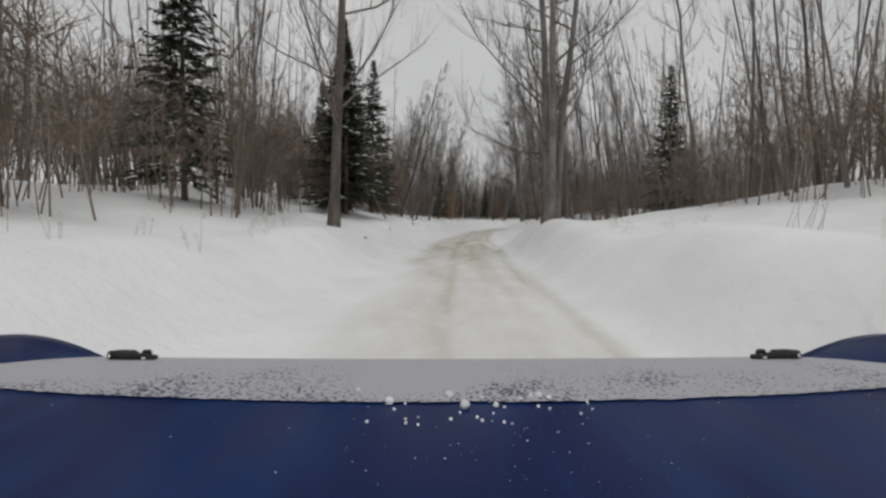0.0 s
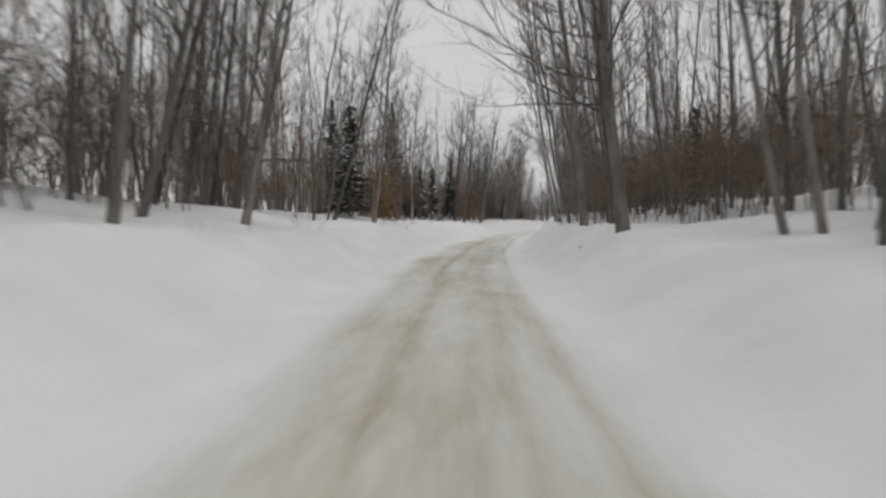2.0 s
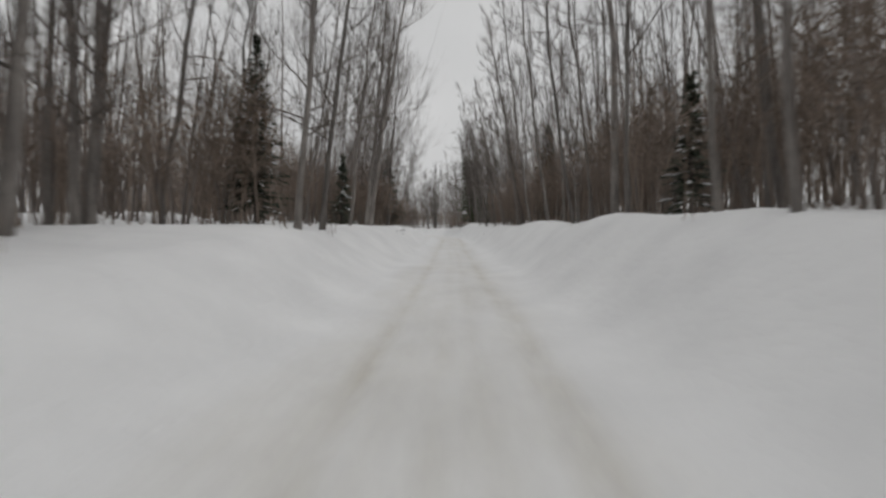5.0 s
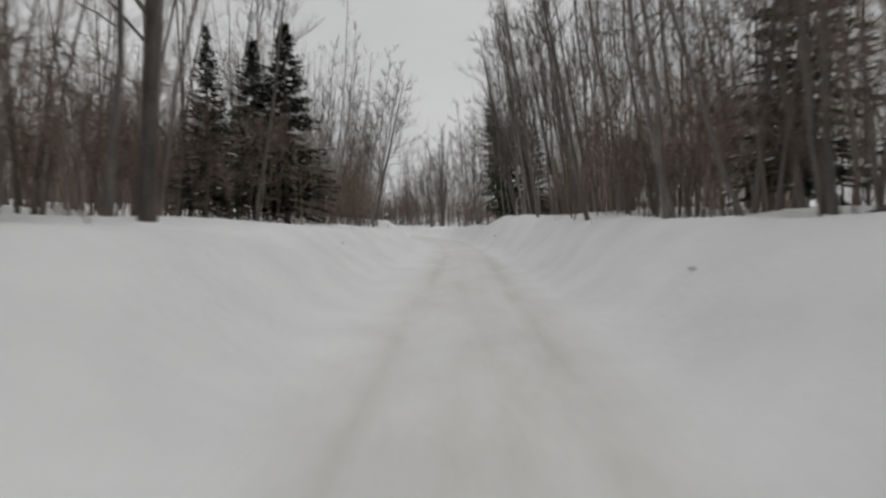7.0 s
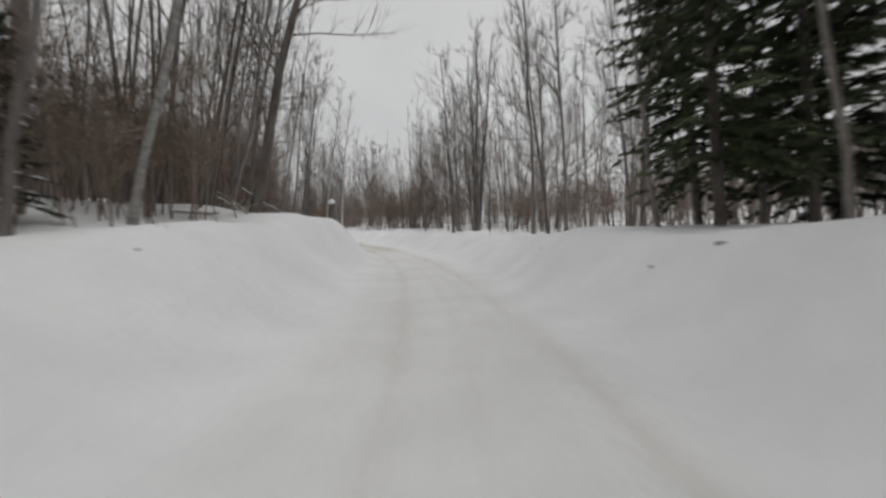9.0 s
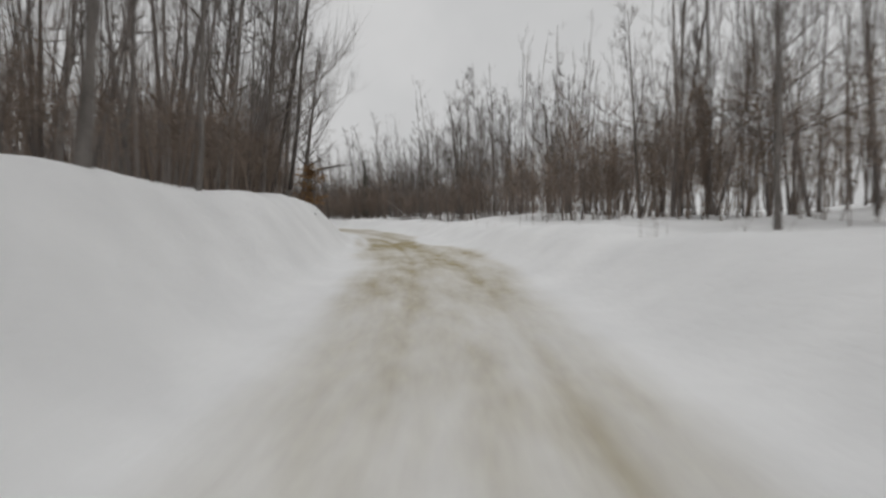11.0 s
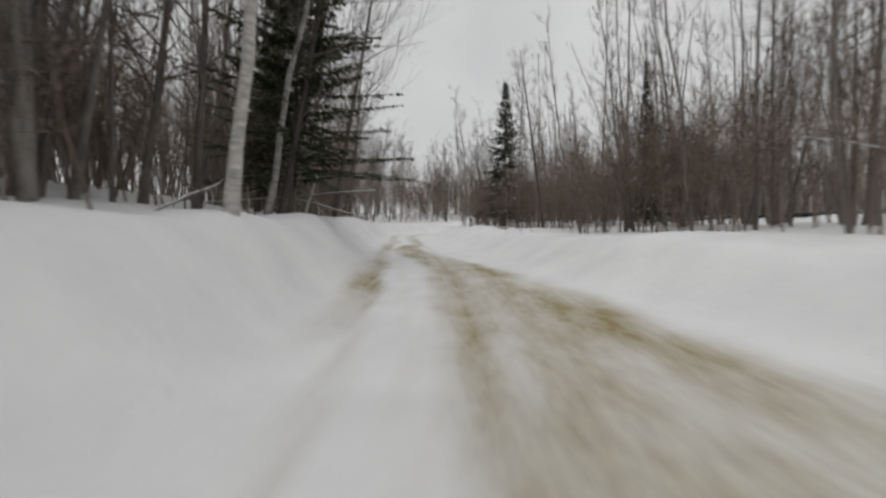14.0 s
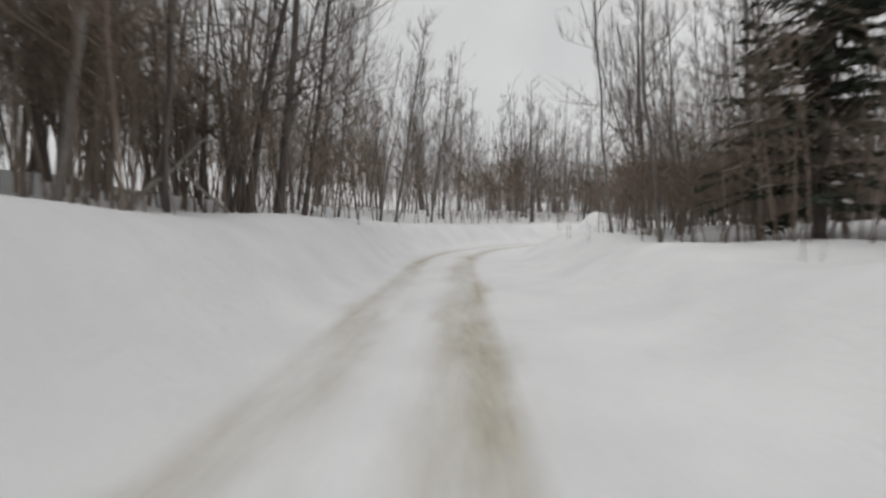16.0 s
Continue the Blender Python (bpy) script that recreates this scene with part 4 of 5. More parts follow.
def planted(name, bases, mat, spots, label, category):
    """One object of kind stuff: many uncountable stems, each a turned and scaled copy of one of the grown bases."""
    vs, loops, starts, sizes, base = [], [], [], [], 0
    packs = []
    for heaps in bases:
        v = np.concatenate([np.array(hp.v) for hp in heaps])
        fl, off = [], 0
        for hp in heaps:
            fl += [tuple(i + off for i in f) for f in hp.f]
            off += len(hp.v)
        packs.append((v, np.array([i for f in fl for i in f]), np.array([len(f) for f in fl])))
    for i, (x, y, z, k, turn, lx, ly, kz) in enumerate(spots):
        v, lo, sz = packs[i % len(packs)]
        c, sn = math.cos(turn), math.sin(turn)
        q = np.empty_like(v)
        zz = v[:, 2] * kz
        q[:, 0] = x + (v[:, 0] * c - v[:, 1] * sn) * k + lx * zz
        q[:, 1] = y + (v[:, 0] * sn + v[:, 1] * c) * k + ly * zz
        q[:, 2] = z + zz
        vs.append(q)
        loops.append(lo + base)
        sizes.append(sz)
        base += len(v)
    v, lo, sz = np.concatenate(vs), np.concatenate(loops), np.concatenate(sizes)
    me = bpy.data.meshes.new(name)
    me.vertices.add(len(v))
    me.vertices.foreach_set("co", v.astype(np.float32).reshape(-1))
    me.loops.add(len(lo))
    me.loops.foreach_set("vertex_index", lo.astype(np.int32))
    me.polygons.add(len(sz))
    me.polygons.foreach_set("loop_start", np.concatenate([[0], np.cumsum(sz)[:-1]]).astype(np.int32))
    me.update(calc_edges=True)
    me.materials.append(mat)
    return tagged(new(name, me), label, category, kind="stuff")


# Glades before the beeches that still hold their leaves: x, y, radius.
OPEN = [(1.4, 70.5, 3.6), (5.0, 67.5, 3.0), (11.8, 90.5, 2.0), (34.6, 203.6, 2.5)]


def clear_of_road(x, y, gap):
    return np.hypot(LINE_P[:, 0] - x, LINE_P[:, 1] - y).min() > gap


# How thick the woods stand, by the second at which they are passed.
THICK_L = [(-3, 0.8), (1.5, 0.9), (2.2, 1.0), (4.5, 1.0), (6, 0.85), (9, 0.7), (12, 0.5), (13.5, 0.6), (14.5, 0.9), (18, 0.8)]
THICK_R = [(-3, 0.6), (0.8, 0.65), (2, 0.7), (4, 0.85), (6, 0.95), (9, 0.95), (9.6, 0.7), (12, 0.9), (15, 0.8), (18, 0.7)]


BEND = [plan(s, 15.0) for s in (176.0, 184.0, 192.0)]


def in_bend(x, y):
    return any(math.hypot(x - a, y - b) < 8.0 for a, b in BEND)


def mid_woods():
    rng = random.Random(8)
    bases = [grow(200 + i, 15.0, 0.055, 0.15, 18, 0.2, 4, sprigs=4, fine=0, up0=0.55, curve=0.06) for i in range(4)]
    bases += [grow(210 + i, 14.0, 0.085, 0.25, 9, 0.26, 4, stems=2 + i % 2, sprigs=4, fine=0, up0=0.75, curve=0.06) for i in range(3)]
    spots = []
    while len(spots) < 1050:
        s, side = rng.uniform(0, 390), rng.choice((-1, 1))
        u = side * (float(along(WOODS_L if side < 0 else WOODS_R, s)) + 0.5 + 19 * rng.random() ** 1.4)
        x, y = plan(s, u)
        if rng.random() > along(THICK_L if side < 0 else THICK_R, s) or not clear_of_road(x, y, 6.2):
            continue
        k = rng.uniform(0.65, 1.25) * float(along(HIGH_L if side < 0 else HIGH_R, s))
        hd, lean = float(np.interp(s, LINE_S, LINE_H)), rng.uniform(0.0, 0.13) * -side
        spots.append((x, y, float(height(s, u)), k, rng.uniform(0, 6.28), lean * math.cos(hd) + rng.gauss(0, 0.045), -lean * math.sin(hd) + rng.gauss(0, 0.045), k * rng.uniform(0.85, 1.1)))
    # the stand thins out inside the bend
    spots = [p for i, p in enumerate(spots) if i % 2 or not in_bend(p[0], p[1])]
    planted("bare_woods", bases, FAR, spots, "dense grey stand of bare trees in snow", "woods")


def far_woods():
    rng = random.Random(3)
    bases = [grow(300 + i, 10.5, 0.09, 0.2, 6, 0.3, 4, stems=2, sprigs=5, fine=0, up0=0.75, curve=0.06) for i in range(5)]
    spots = []
    while len(spots) < 950:
        s, side = rng.uniform(-10, 380), rng.choice((-1, 1))
        u = side * (16 + 26 * rng.random() ** 1.2)
        x, y = plan(s, u)
        if not clear_of_road(x, y, 14):
            continue
        k = rng.uniform(0.7, 1.3)
        spots.append((x, y, float(height(s, min(max(u, -50), 50))) - 0.3, k * 1.2, rng.uniform(0, 6.28), rng.gauss(0, 0.03), rng.gauss(0, 0.03), k))
    planted("far_woods", bases, FAR, spots, "grey mass of distant bare trees in the snow", "woods")


def bush(seed, h, stems=4, twigs=29, wide=1.0):
    """A clump of saplings: thin bare stems below the browse line, a thicket of twigs above."""
    rng = random.Random(seed)
    heap = Heap()
    for st in range(stems):
        o = Vector((rng.gauss(0, 0.6), rng.gauss(0, 0.6), -0.15))
        a, lean, l = rng.uniform(0, 6.28), rng.uniform(0.02, 0.25), h * rng.uniform(0.55, 1.05)
        top = o + Vector((math.cos(a) * lean, math.sin(a) * lean, 1)) * l
        mid = o.lerp(top, 0.5) + Vector((rng.gauss(0, 0.1), rng.gauss(0, 0.1), 0))
        r = rng.uniform(0.012, 0.03)
        heap.tube([o, mid, top], [r, r * 0.75, 0.005], 3)
        for b in range(twigs):
            f = rng.uniform(0.36, 0.97)
            at = o.lerp(mid, f * 2) if f < 0.5 else mid.lerp(top, f * 2 - 1)
            a2, l2 = rng.uniform(0, 6.28), rng.uniform(0.55, 1.45)
            tip = at + Vector((math.cos(a2) * 0.8, math.sin(a2) * 0.8, rng.uniform(0.0, 0.9))) * l2
            w = Vector((-math.sin(a2), math.cos(a2), rng.uniform(-0.4, 0.6))) * rng.uniform(0.007, 0.018) * wide
            heap.face(at - w, at + w, tip)
            for c in range(2):
                e = at.lerp(tip, rng.uniform(0.25, 0.85))
                a3 = a2 + rng.uniform(-1.3, 1.3)
                heap.face(e - w * 0.8, e + w * 0.8, e + Vector((math.cos(a3), math.sin(a3), rng.uniform(-0.1, 1))) * l2 * 0.62)
    return heap


# How tall the brush grows, and how close it stands, by the second at which it is passed.
TALL_L = [(-3, 1.3), (1.2, 1.35), (2.3, 1.6), (2.7, 1.8), (3.2, 1.4), (4, 1.2), (5.5, 1.25), (9, 1.15), (10, 1.1), (12, 1.0), (13, 1.0), (13.8, 1.3), (14.6, 1.65), (18, 1.6)]
TALL_R = [(-3, 0.95), (1, 1.05), (2, 1.0), (3, 1.0), (4, 1.1), (5.5, 1.35), (8, 1.35), (9, 1.2), (9.8, 0.95), (11.5, 1.15), (12.3, 1.4), (13.8, 1.35), (15, 1.15), (18, 1.15)]
CLOSE_L = [(-3, 0.9), (2.6, 1.0), (3.2, 0.7), (5, 0.7), (8, 0.75), (10, 0.75), (12, 0.65), (13.5, 0.7), (14.5, 1.0), (18, 0.95)]
CLOSE_R = [(-3, 0.7), (0.8, 0.8), (1.3, 1), (9, 1), (9.8, 0.75), (14, 0.85), (15, 0.9), (18, 0.85)]


def undergrowth(side, seed, count):
    rng = random.Random(seed)
    bases = [[bush(400 + seed + i, 4.2)] for i in range(8)]
    spots = []
    tall, close = (TALL_L, CLOSE_L) if side < 0 else (TALL_R, CLOSE_R)
    while len(spots) < count:
        s = rng.uniform(-4, 286) if rng.random() < 0.87 else rng.uniform(286, 370)
        u = side * (float(along(WOODS_L if side < 0 else WOODS_R, s)) - 0.8 + rng.random() ** 1.3 * 9.5)
        thick = 0.5 + 0.5 * math.sin(s * 0.21 + seed) * math.sin(s * 0.083 + 1)
        if rng.random() > (0.6 + 0.4 * thick) * along(close, s):
            continue
        x, y = plan(s, u)
        if not clear_of_road(x, y, 5.4) or any(math.hypot(x - a, y - b) < c for a, b, c in OPEN):
            continue
        k = rng.uniform(0.6, 1.15) * (0.8 + 0.3 * thick) * along(tall, s)
        spots.append((x, y, float(height(s, u)), 0.5 + 0.5 * k, rng.uniform(0, 6.28), rng.gauss(0, 0.05), rng.gauss(0, 0.05), k))
    # dry weeds and shoots that stick out of the bank
    weeds = []
    for _ in range(130):
        s = rng.uniform(2, 290)
        u = side * (float(along(WIDE_L if side < 0 else WIDE_R, s)) + rng.uniform(2.0, 4.2))
        x, y = plan(s, u)
        k = rng.uniform(0.06, 0.2)
        weeds.append((x, y, float(height(s, u)), k, rng.uniform(0, 6.28), rng.gauss(0, 0.1), rng.gauss(0, 0.1), k))
    planted("undergrowth", bases, BRUSH, spots, "brown leafless undergrowth at the forest edge", "undergrowth")
    planted("dry_weeds", [[bush(440 + seed + i, 4.2, 4, 5)] for i in range(3)], BRUSH, weeds, "dry brown weeds sticking out of the snowbank", "weeds")


mid_woods()
far_woods()
undergrowth(-1, 41, 1080)
undergrowth(1, 43, 1000)


def far_brush():
    """Thickets farther back, which close the view between the stems."""
    rng = random.Random(61)
    bases = [[bush(500 + i, 4.5, 5, 12, 2.0)] for i in range(6)]
    spots = []
    while len(spots) < 900:
        s, side = rng.uniform(0, 420), rng.choice((-1, 1))
        u = side * (float(along(WOODS_L if side < 0 else WOODS_R, s)) + 5 + 26 * rng.random())
        x, y = plan(s, u)
        if not clear_of_road(x, y, 9.0):
            continue
        k = rng.uniform(0.7, 1.4) * along(TALL_L if side < 0 else TALL_R, s)
        spots.append((x, y, float(height(s, min(max(u, -50), 50))), k * 1.3, rng.uniform(0, 6.28), rng.gauss(0, 0.05), rng.gauss(0, 0.05), k))
    planted("undergrowth", bases, BRUSH, spots, "brown leafless thickets deep in the snowy woods", "undergrowth")


far_brush()


# ---- the car that carries the camera, where it stands as the drive begins: its bonnet and what is under it ----
def paint():
    """Deep blue car paint; dull streaks of reflected trees are painted into its colour."""
    m = material("blue_paint", (0.003, 0.012, 0.06), (0.01, 0.023, 0.095), 3.0, rough=0.3, bump=0.02, fine=300)
    n, l = m.node_tree.nodes, m.node_tree.links
    b = n["Principled BSDF"]
    b.inputs["Specular IOR Level"].default_value = 0.12
    tc, mp, no, r, mix = n.new("ShaderNodeTexCoord"), n.new("ShaderNodeMapping"), n.new("ShaderNodeTexNoise"), n.new("ShaderNodeValToRGB"), n.new("ShaderNodeMixRGB")
    # noise drawn out along the bonnet paints the reflections as colour
    mp.inputs["Scale"].default_value = (9.0, 1.6, 1.0)
    no.inputs["Scale"].default_value, no.inputs["Detail"].default_value = 1.0, 5.0
    r.color_ramp.elements[0].position, r.color_ramp.elements[0].color = 0.42, (0.002, 0.01, 0.072, 1)
    r.color_ramp.elements[1].position, r.color_ramp.elements[1].color = 0.68, (0.014, 0.022, 0.085, 1)
    e = r.color_ramp.elements.new(0.55)
    e.color = (0.003, 0.026, 0.115, 1)
    l.new(tc.outputs["Object"], mp.inputs["Vector"])
    l.new(mp.outputs["Vector"], no.inputs["Vector"])
    l.new(no.outputs["Fac"], r.inputs["Fac"])
    old = b.inputs["Base Color"].links[0].from_socket
    mix.inputs["Fac"].default_value = 0.75
    l.new(old, mix.inputs["Color1"])
    l.new(r.outputs["Color"], mix.inputs["Color2"])
    l.new(mix.outputs["Color"], b.inputs["Base Color"])
    return m


def frost():
    """Fine grains of snow on blue paint, with bare specks."""
    m = bpy.data.materials.new("frosted_paint")
    m.use_nodes = True
    n, l = m.node_tree.nodes, m.node_tree.links
    b = n["Principled BSDF"]
    b.inputs["Roughness"].default_value = 0.6
    tc, vo, no = n.new("ShaderNodeTexCoord"), n.new("ShaderNodeTexVoronoi"), n.new("ShaderNodeTexNoise")
    vo.inputs["Scale"].default_value, no.inputs["Scale"].default_value = 130.0, 5.0
    l.new(tc.outputs["Object"], vo.inputs["Vector"])
    l.new(tc.outputs["Object"], no.inputs["Vector"])
    gt = n.new("ShaderNodeMath")
    gt.operation = "MULTIPLY_ADD"
    gt.inputs[1].default_value = 0.9
    l.new(vo.outputs["Distance"], gt.inputs[0])
    l.new(no.outputs["Fac"], gt.inputs[2])
    # the grains thin out towards the rear edge of the layer
    cover, thin = n.new("ShaderNodeAttribute"), n.new("ShaderNodeMath")
    cover.attribute_name = "cover"
    thin.operation = "MULTIPLY_ADD"
    thin.inputs[1].default_value = 0.2
    l.new(cover.outputs["Fac"], thin.inputs[0])
    l.new(gt.outputs[0], thin.inputs[2])
    r = n.new("ShaderNodeValToRGB")
    r.color_ramp.elements[0].position, r.color_ramp.elements[0].color = 0.74, (0.012, 0.02, 0.06, 1)
    r.color_ramp.elements[1].position, r.color_ramp.elements[1].color = 0.86, (0.44, 0.435, 0.47, 1)
    l.new(thin.outputs[0], r.inputs["Fac"])
    l.new(r.outputs["Color"], b.inputs["Base Color"])
    return m


BLUE = paint()
FROST = frost()
BLACK = material("black_rubber", (0.008, 0.008, 0.008), (0.03, 0.03, 0.03), 20, rough=0.6)


def sheet(rows):
    """A grid of points as one heap."""
    heap = Heap()
    m = len(rows[0])
    for r in rows:
        heap.v.extend(r)
    for i in range(len(rows) - 1):
        for k in range(m - 1):
            a = i * m + k
            heap.f.append((a, a + 1, a + m + 1, a + m))
    return heap


def bonnet_z(x, y):
    return 1.26 - 0.03 * (y - 0.3) - 0.055 * max(0.0, y - 0.42) ** 1.5 - 0.012 * x * x - 0.011 * max(0.0, 1 - (x / 0.7) ** 2) * min(1.0, max(0.0, (y - 0.57) / 0.28)) - 0.05 * max(0.0, abs(x) - 0.78) ** 1.2


def bonnet_edge(x):
    return 0.85 - 0.5 * max(0.0, abs(x) - 0.68) ** 1.5


def frost_edge(x):
    return 0.572 + 0.16 * x * x + 0.006 * noise.noise(Vector((x * 14, 0, 3))) + 0.004 * noise.noise(Vector((x * 70, 0, 8)))


def build_car():
    car = tagged(new("car"), "blue car front with fine snow on its bonnet", "car")
    xs = np.linspace(-0.95, 0.95, 49)

    def strip(front, back, lift, n=18):
        return [[(x, back(x) + (front(x) - back(x)) * i / n, bonnet_z(x, back(x) + (front(x) - back(x)) * i / n) + lift) for x in xs] for i in range(n + 1)]

    rows = strip(bonnet_edge, lambda x: 0.12, 0.0)
    rows += [[(x, bonnet_edge(x) + 0.02, bonnet_z(x, bonnet_edge(x)) - 0.03) for x in xs], [(x, bonnet_edge(x) + 0.025, 1.0) for x in xs]]
    bonnet = part("bonnet", sheet(rows), BLUE, car, "glossy dark blue bonnet")
    xs = np.linspace(-0.95, 0.95, 401)
    layer = part("frost", sheet(strip(lambda x: bonnet_edge(x) - 0.004, frost_edge, 0.0025)), FROST, bonnet, "speckled layer of fine snow")
    cover = layer.data.attributes.new("cover", "FLOAT", "POINT")
    cover.data.foreach_set("value", np.minimum(1.0, np.repeat(np.arange(19) / 18, len(xs)) * 1.6).astype(np.float32))
    for side in (-1, 1):
        rows = []
        for j in range(15):
            y = 0.55 + 0.55 * j / 14
            arch = math.sin(math.pi * min(1, max(0, (y - 0.5) / 0.75)))
            row = []
            for i in range(17):
                x = 0.765 + 0.42 * i / 16
                k = i / 16
                z = 1.005 + 0.10 * arch ** 0.6 + 0.125 * math.sin(min(1.0, k * 1.25) * math.pi / 2) - 0.4 * max(0, k - 0.85) ** 1.3 * 3
                row.append((side * x + (0.05 if side > 0 else 0.0), y, z))
            rows.append(row)
        rows = [[(x, y, 0.75) for x, y, z in rows[0]]] + rows + [[(x, y, 0.75) for x, y, z in rows[-1]]]
        part("fender", sheet(rows), BLUE, car)
        latch = Heap()
        x0 = 0.658 if side > 0 else -0.61
        y0 = bonnet_edge(x0) - 0.02
        z0 = bonnet_z(x0, y0)
        o = side * -1  # the broad grip lies outwards, the keeper inwards
        latch.tube([(x0 - o * 0.047, y0, z0 + 0.006), (x0 - o * 0.043, y0, z0 + 0.011), (x0 - o * 0.02, y0, z0 + 0.0125), (x0 + o * 0.004, y0, z0 + 0.012), (x0 + o * 0.012, y0, z0 + 0.0085), (x0 + o * 0.047, y0, z0 + 0.006)], [0.004, 0.0085, 0.009, 0.0085, 0.0065, 0.005], 10, True)
        latch.tube([(x0 + o * 0.018, y0 + 0.004, z0 + 0.013), (x0 + o * 0.021, y0 + 0.004, z0 + 0.0165), (x0 + o * 0.031, y0 + 0.004, z0 + 0.0165), (x0 + o * 0.035, y0 + 0.004, z0 + 0.012)], [0.003, 0.0042, 0.0042, 0.003], 8, True)
        latch.tube([(x0 - o * 0.04, y0, z0 + 0.002), (x0 + o * 0.045, y0, z0 + 0.002)], [0.006, 0.006], 8, True)
        part("bonnet_latch", latch, BLACK, bonnet, "black rubber bonnet latch")
        pin, keeper = Heap(), Heap()
        pin.tube([(x0 - o * 0.039, y0 - 0.011, z0 + 0.009), (x0 - o * 0.036, y0 - 0.011, z0 + 0.015)], [0.0018, 0.0018], 6, True)
        keeper.tube([(x0 + o * 0.024, y0 - 0.008, z0 + 0.007), (x0 + o * 0.03, y0 - 0.008, z0 + 0.007)], [0.002, 0.002], 6, True)
        part("pin", pin, SNOW, bonnet, "pale pin of the latch")
        part("keeper", keeper, SNOW, bonnet, "pale keeper of the latch")
        tyre = Heap()
        ring = [(side * 0.85, 0.62 + 0.32 * math.cos(a), 0.36 + 0.32 * math.sin(a)) for a in np.linspace(0, 2 * math.pi, 25)]
        tyre.tube(ring, [0.1] * 25, 10)
        part("tyre", tyre, BLACK, car, "black tyre")
    bm = bmesh.new()
    bmesh.ops.create_cube(bm, size=1, matrix=Matrix.Translation((0, 0.5, 0.75)) @ Matrix.Diagonal((1.36, 0.66, 0.7, 1)))
    bmesh.ops.bevel(bm, geom=bm.edges[:], offset=0.04, segments=2, affect="EDGES")
    part("body", bm, BLUE, car)
    specks = Heap()
    rng = random.Random(22)
    for _ in range(170):
        x, y = (rng.gauss(0.06, 0.13), rng.uniform(0.36, 0.6)) if rng.random() < 0.6 else (rng.uniform(-0.8, 0.8), rng.uniform(0.3, 0.62))
        if y > frost_edge(x):
            continue
        r, z = 0.0003 + 0.0009 * rng.random() ** 3, bonnet_z(x, y) + 0.0006
        ring = [Vector((x + r * math.cos(a) * rng.uniform(0.6, 1.6), y + r * math.sin(a), z)) for a in (0, 1.26, 2.5, 3.8, 5.0)]
        for k in range(5):
            specks.face(ring[k], ring[(k + 1) % 5], Vector((x, y, z + r * 0.7)))
    tagged(part("snow_specks", specks, SNOW, bonnet, "scattered specks of snow on the paint"), kind="stuff")
    # clods of snow that lie on the bonnet
    rng = random.Random(21)
    spots = [(-0.072, 0.57, 0.0075), (0.03, 0.555, 0.0085), (0.072, 0.56, 0.005), (0.01, 0.6, 0.007), (0.055, 0.59, 0.004), (0.125, 0.593, 0.006), (0.137, 0.597, 0.007), (0.15, 0.59, 0.005), (0.11, 0.585, 0.004), (-0.125, 0.625, 0.005)]
    spots += [(rng.uniform(-0.1, 0.2), rng.uniform(0.5, 0.6), rng.uniform(0.0015, 0.003)) for _ in range(26)]
    for x, y, r in spots:
        r *= 0.8
        bm = bmesh.new()
        bmesh.ops.create_icosphere(bm, subdivisions=2, radius=r)
        for v in bm.verts:
            v.co *= 1 + 0.3 * noise.noise(v.co * 260 + Vector((x * 50, y * 50, 0)))
        me = bpy.data.meshes.new("snow_clod")
        bm.to_mesh(me)
        bm.free()
        me.materials.append(SNOW)
        ob = tagged(new("snow_clod", me), "small white snow clod lying on the bonnet", "snow clod", "snow clods on the bonnet")
        ob.location = (x, y, bonnet_z(x, y) + r * 0.7)


build_car()


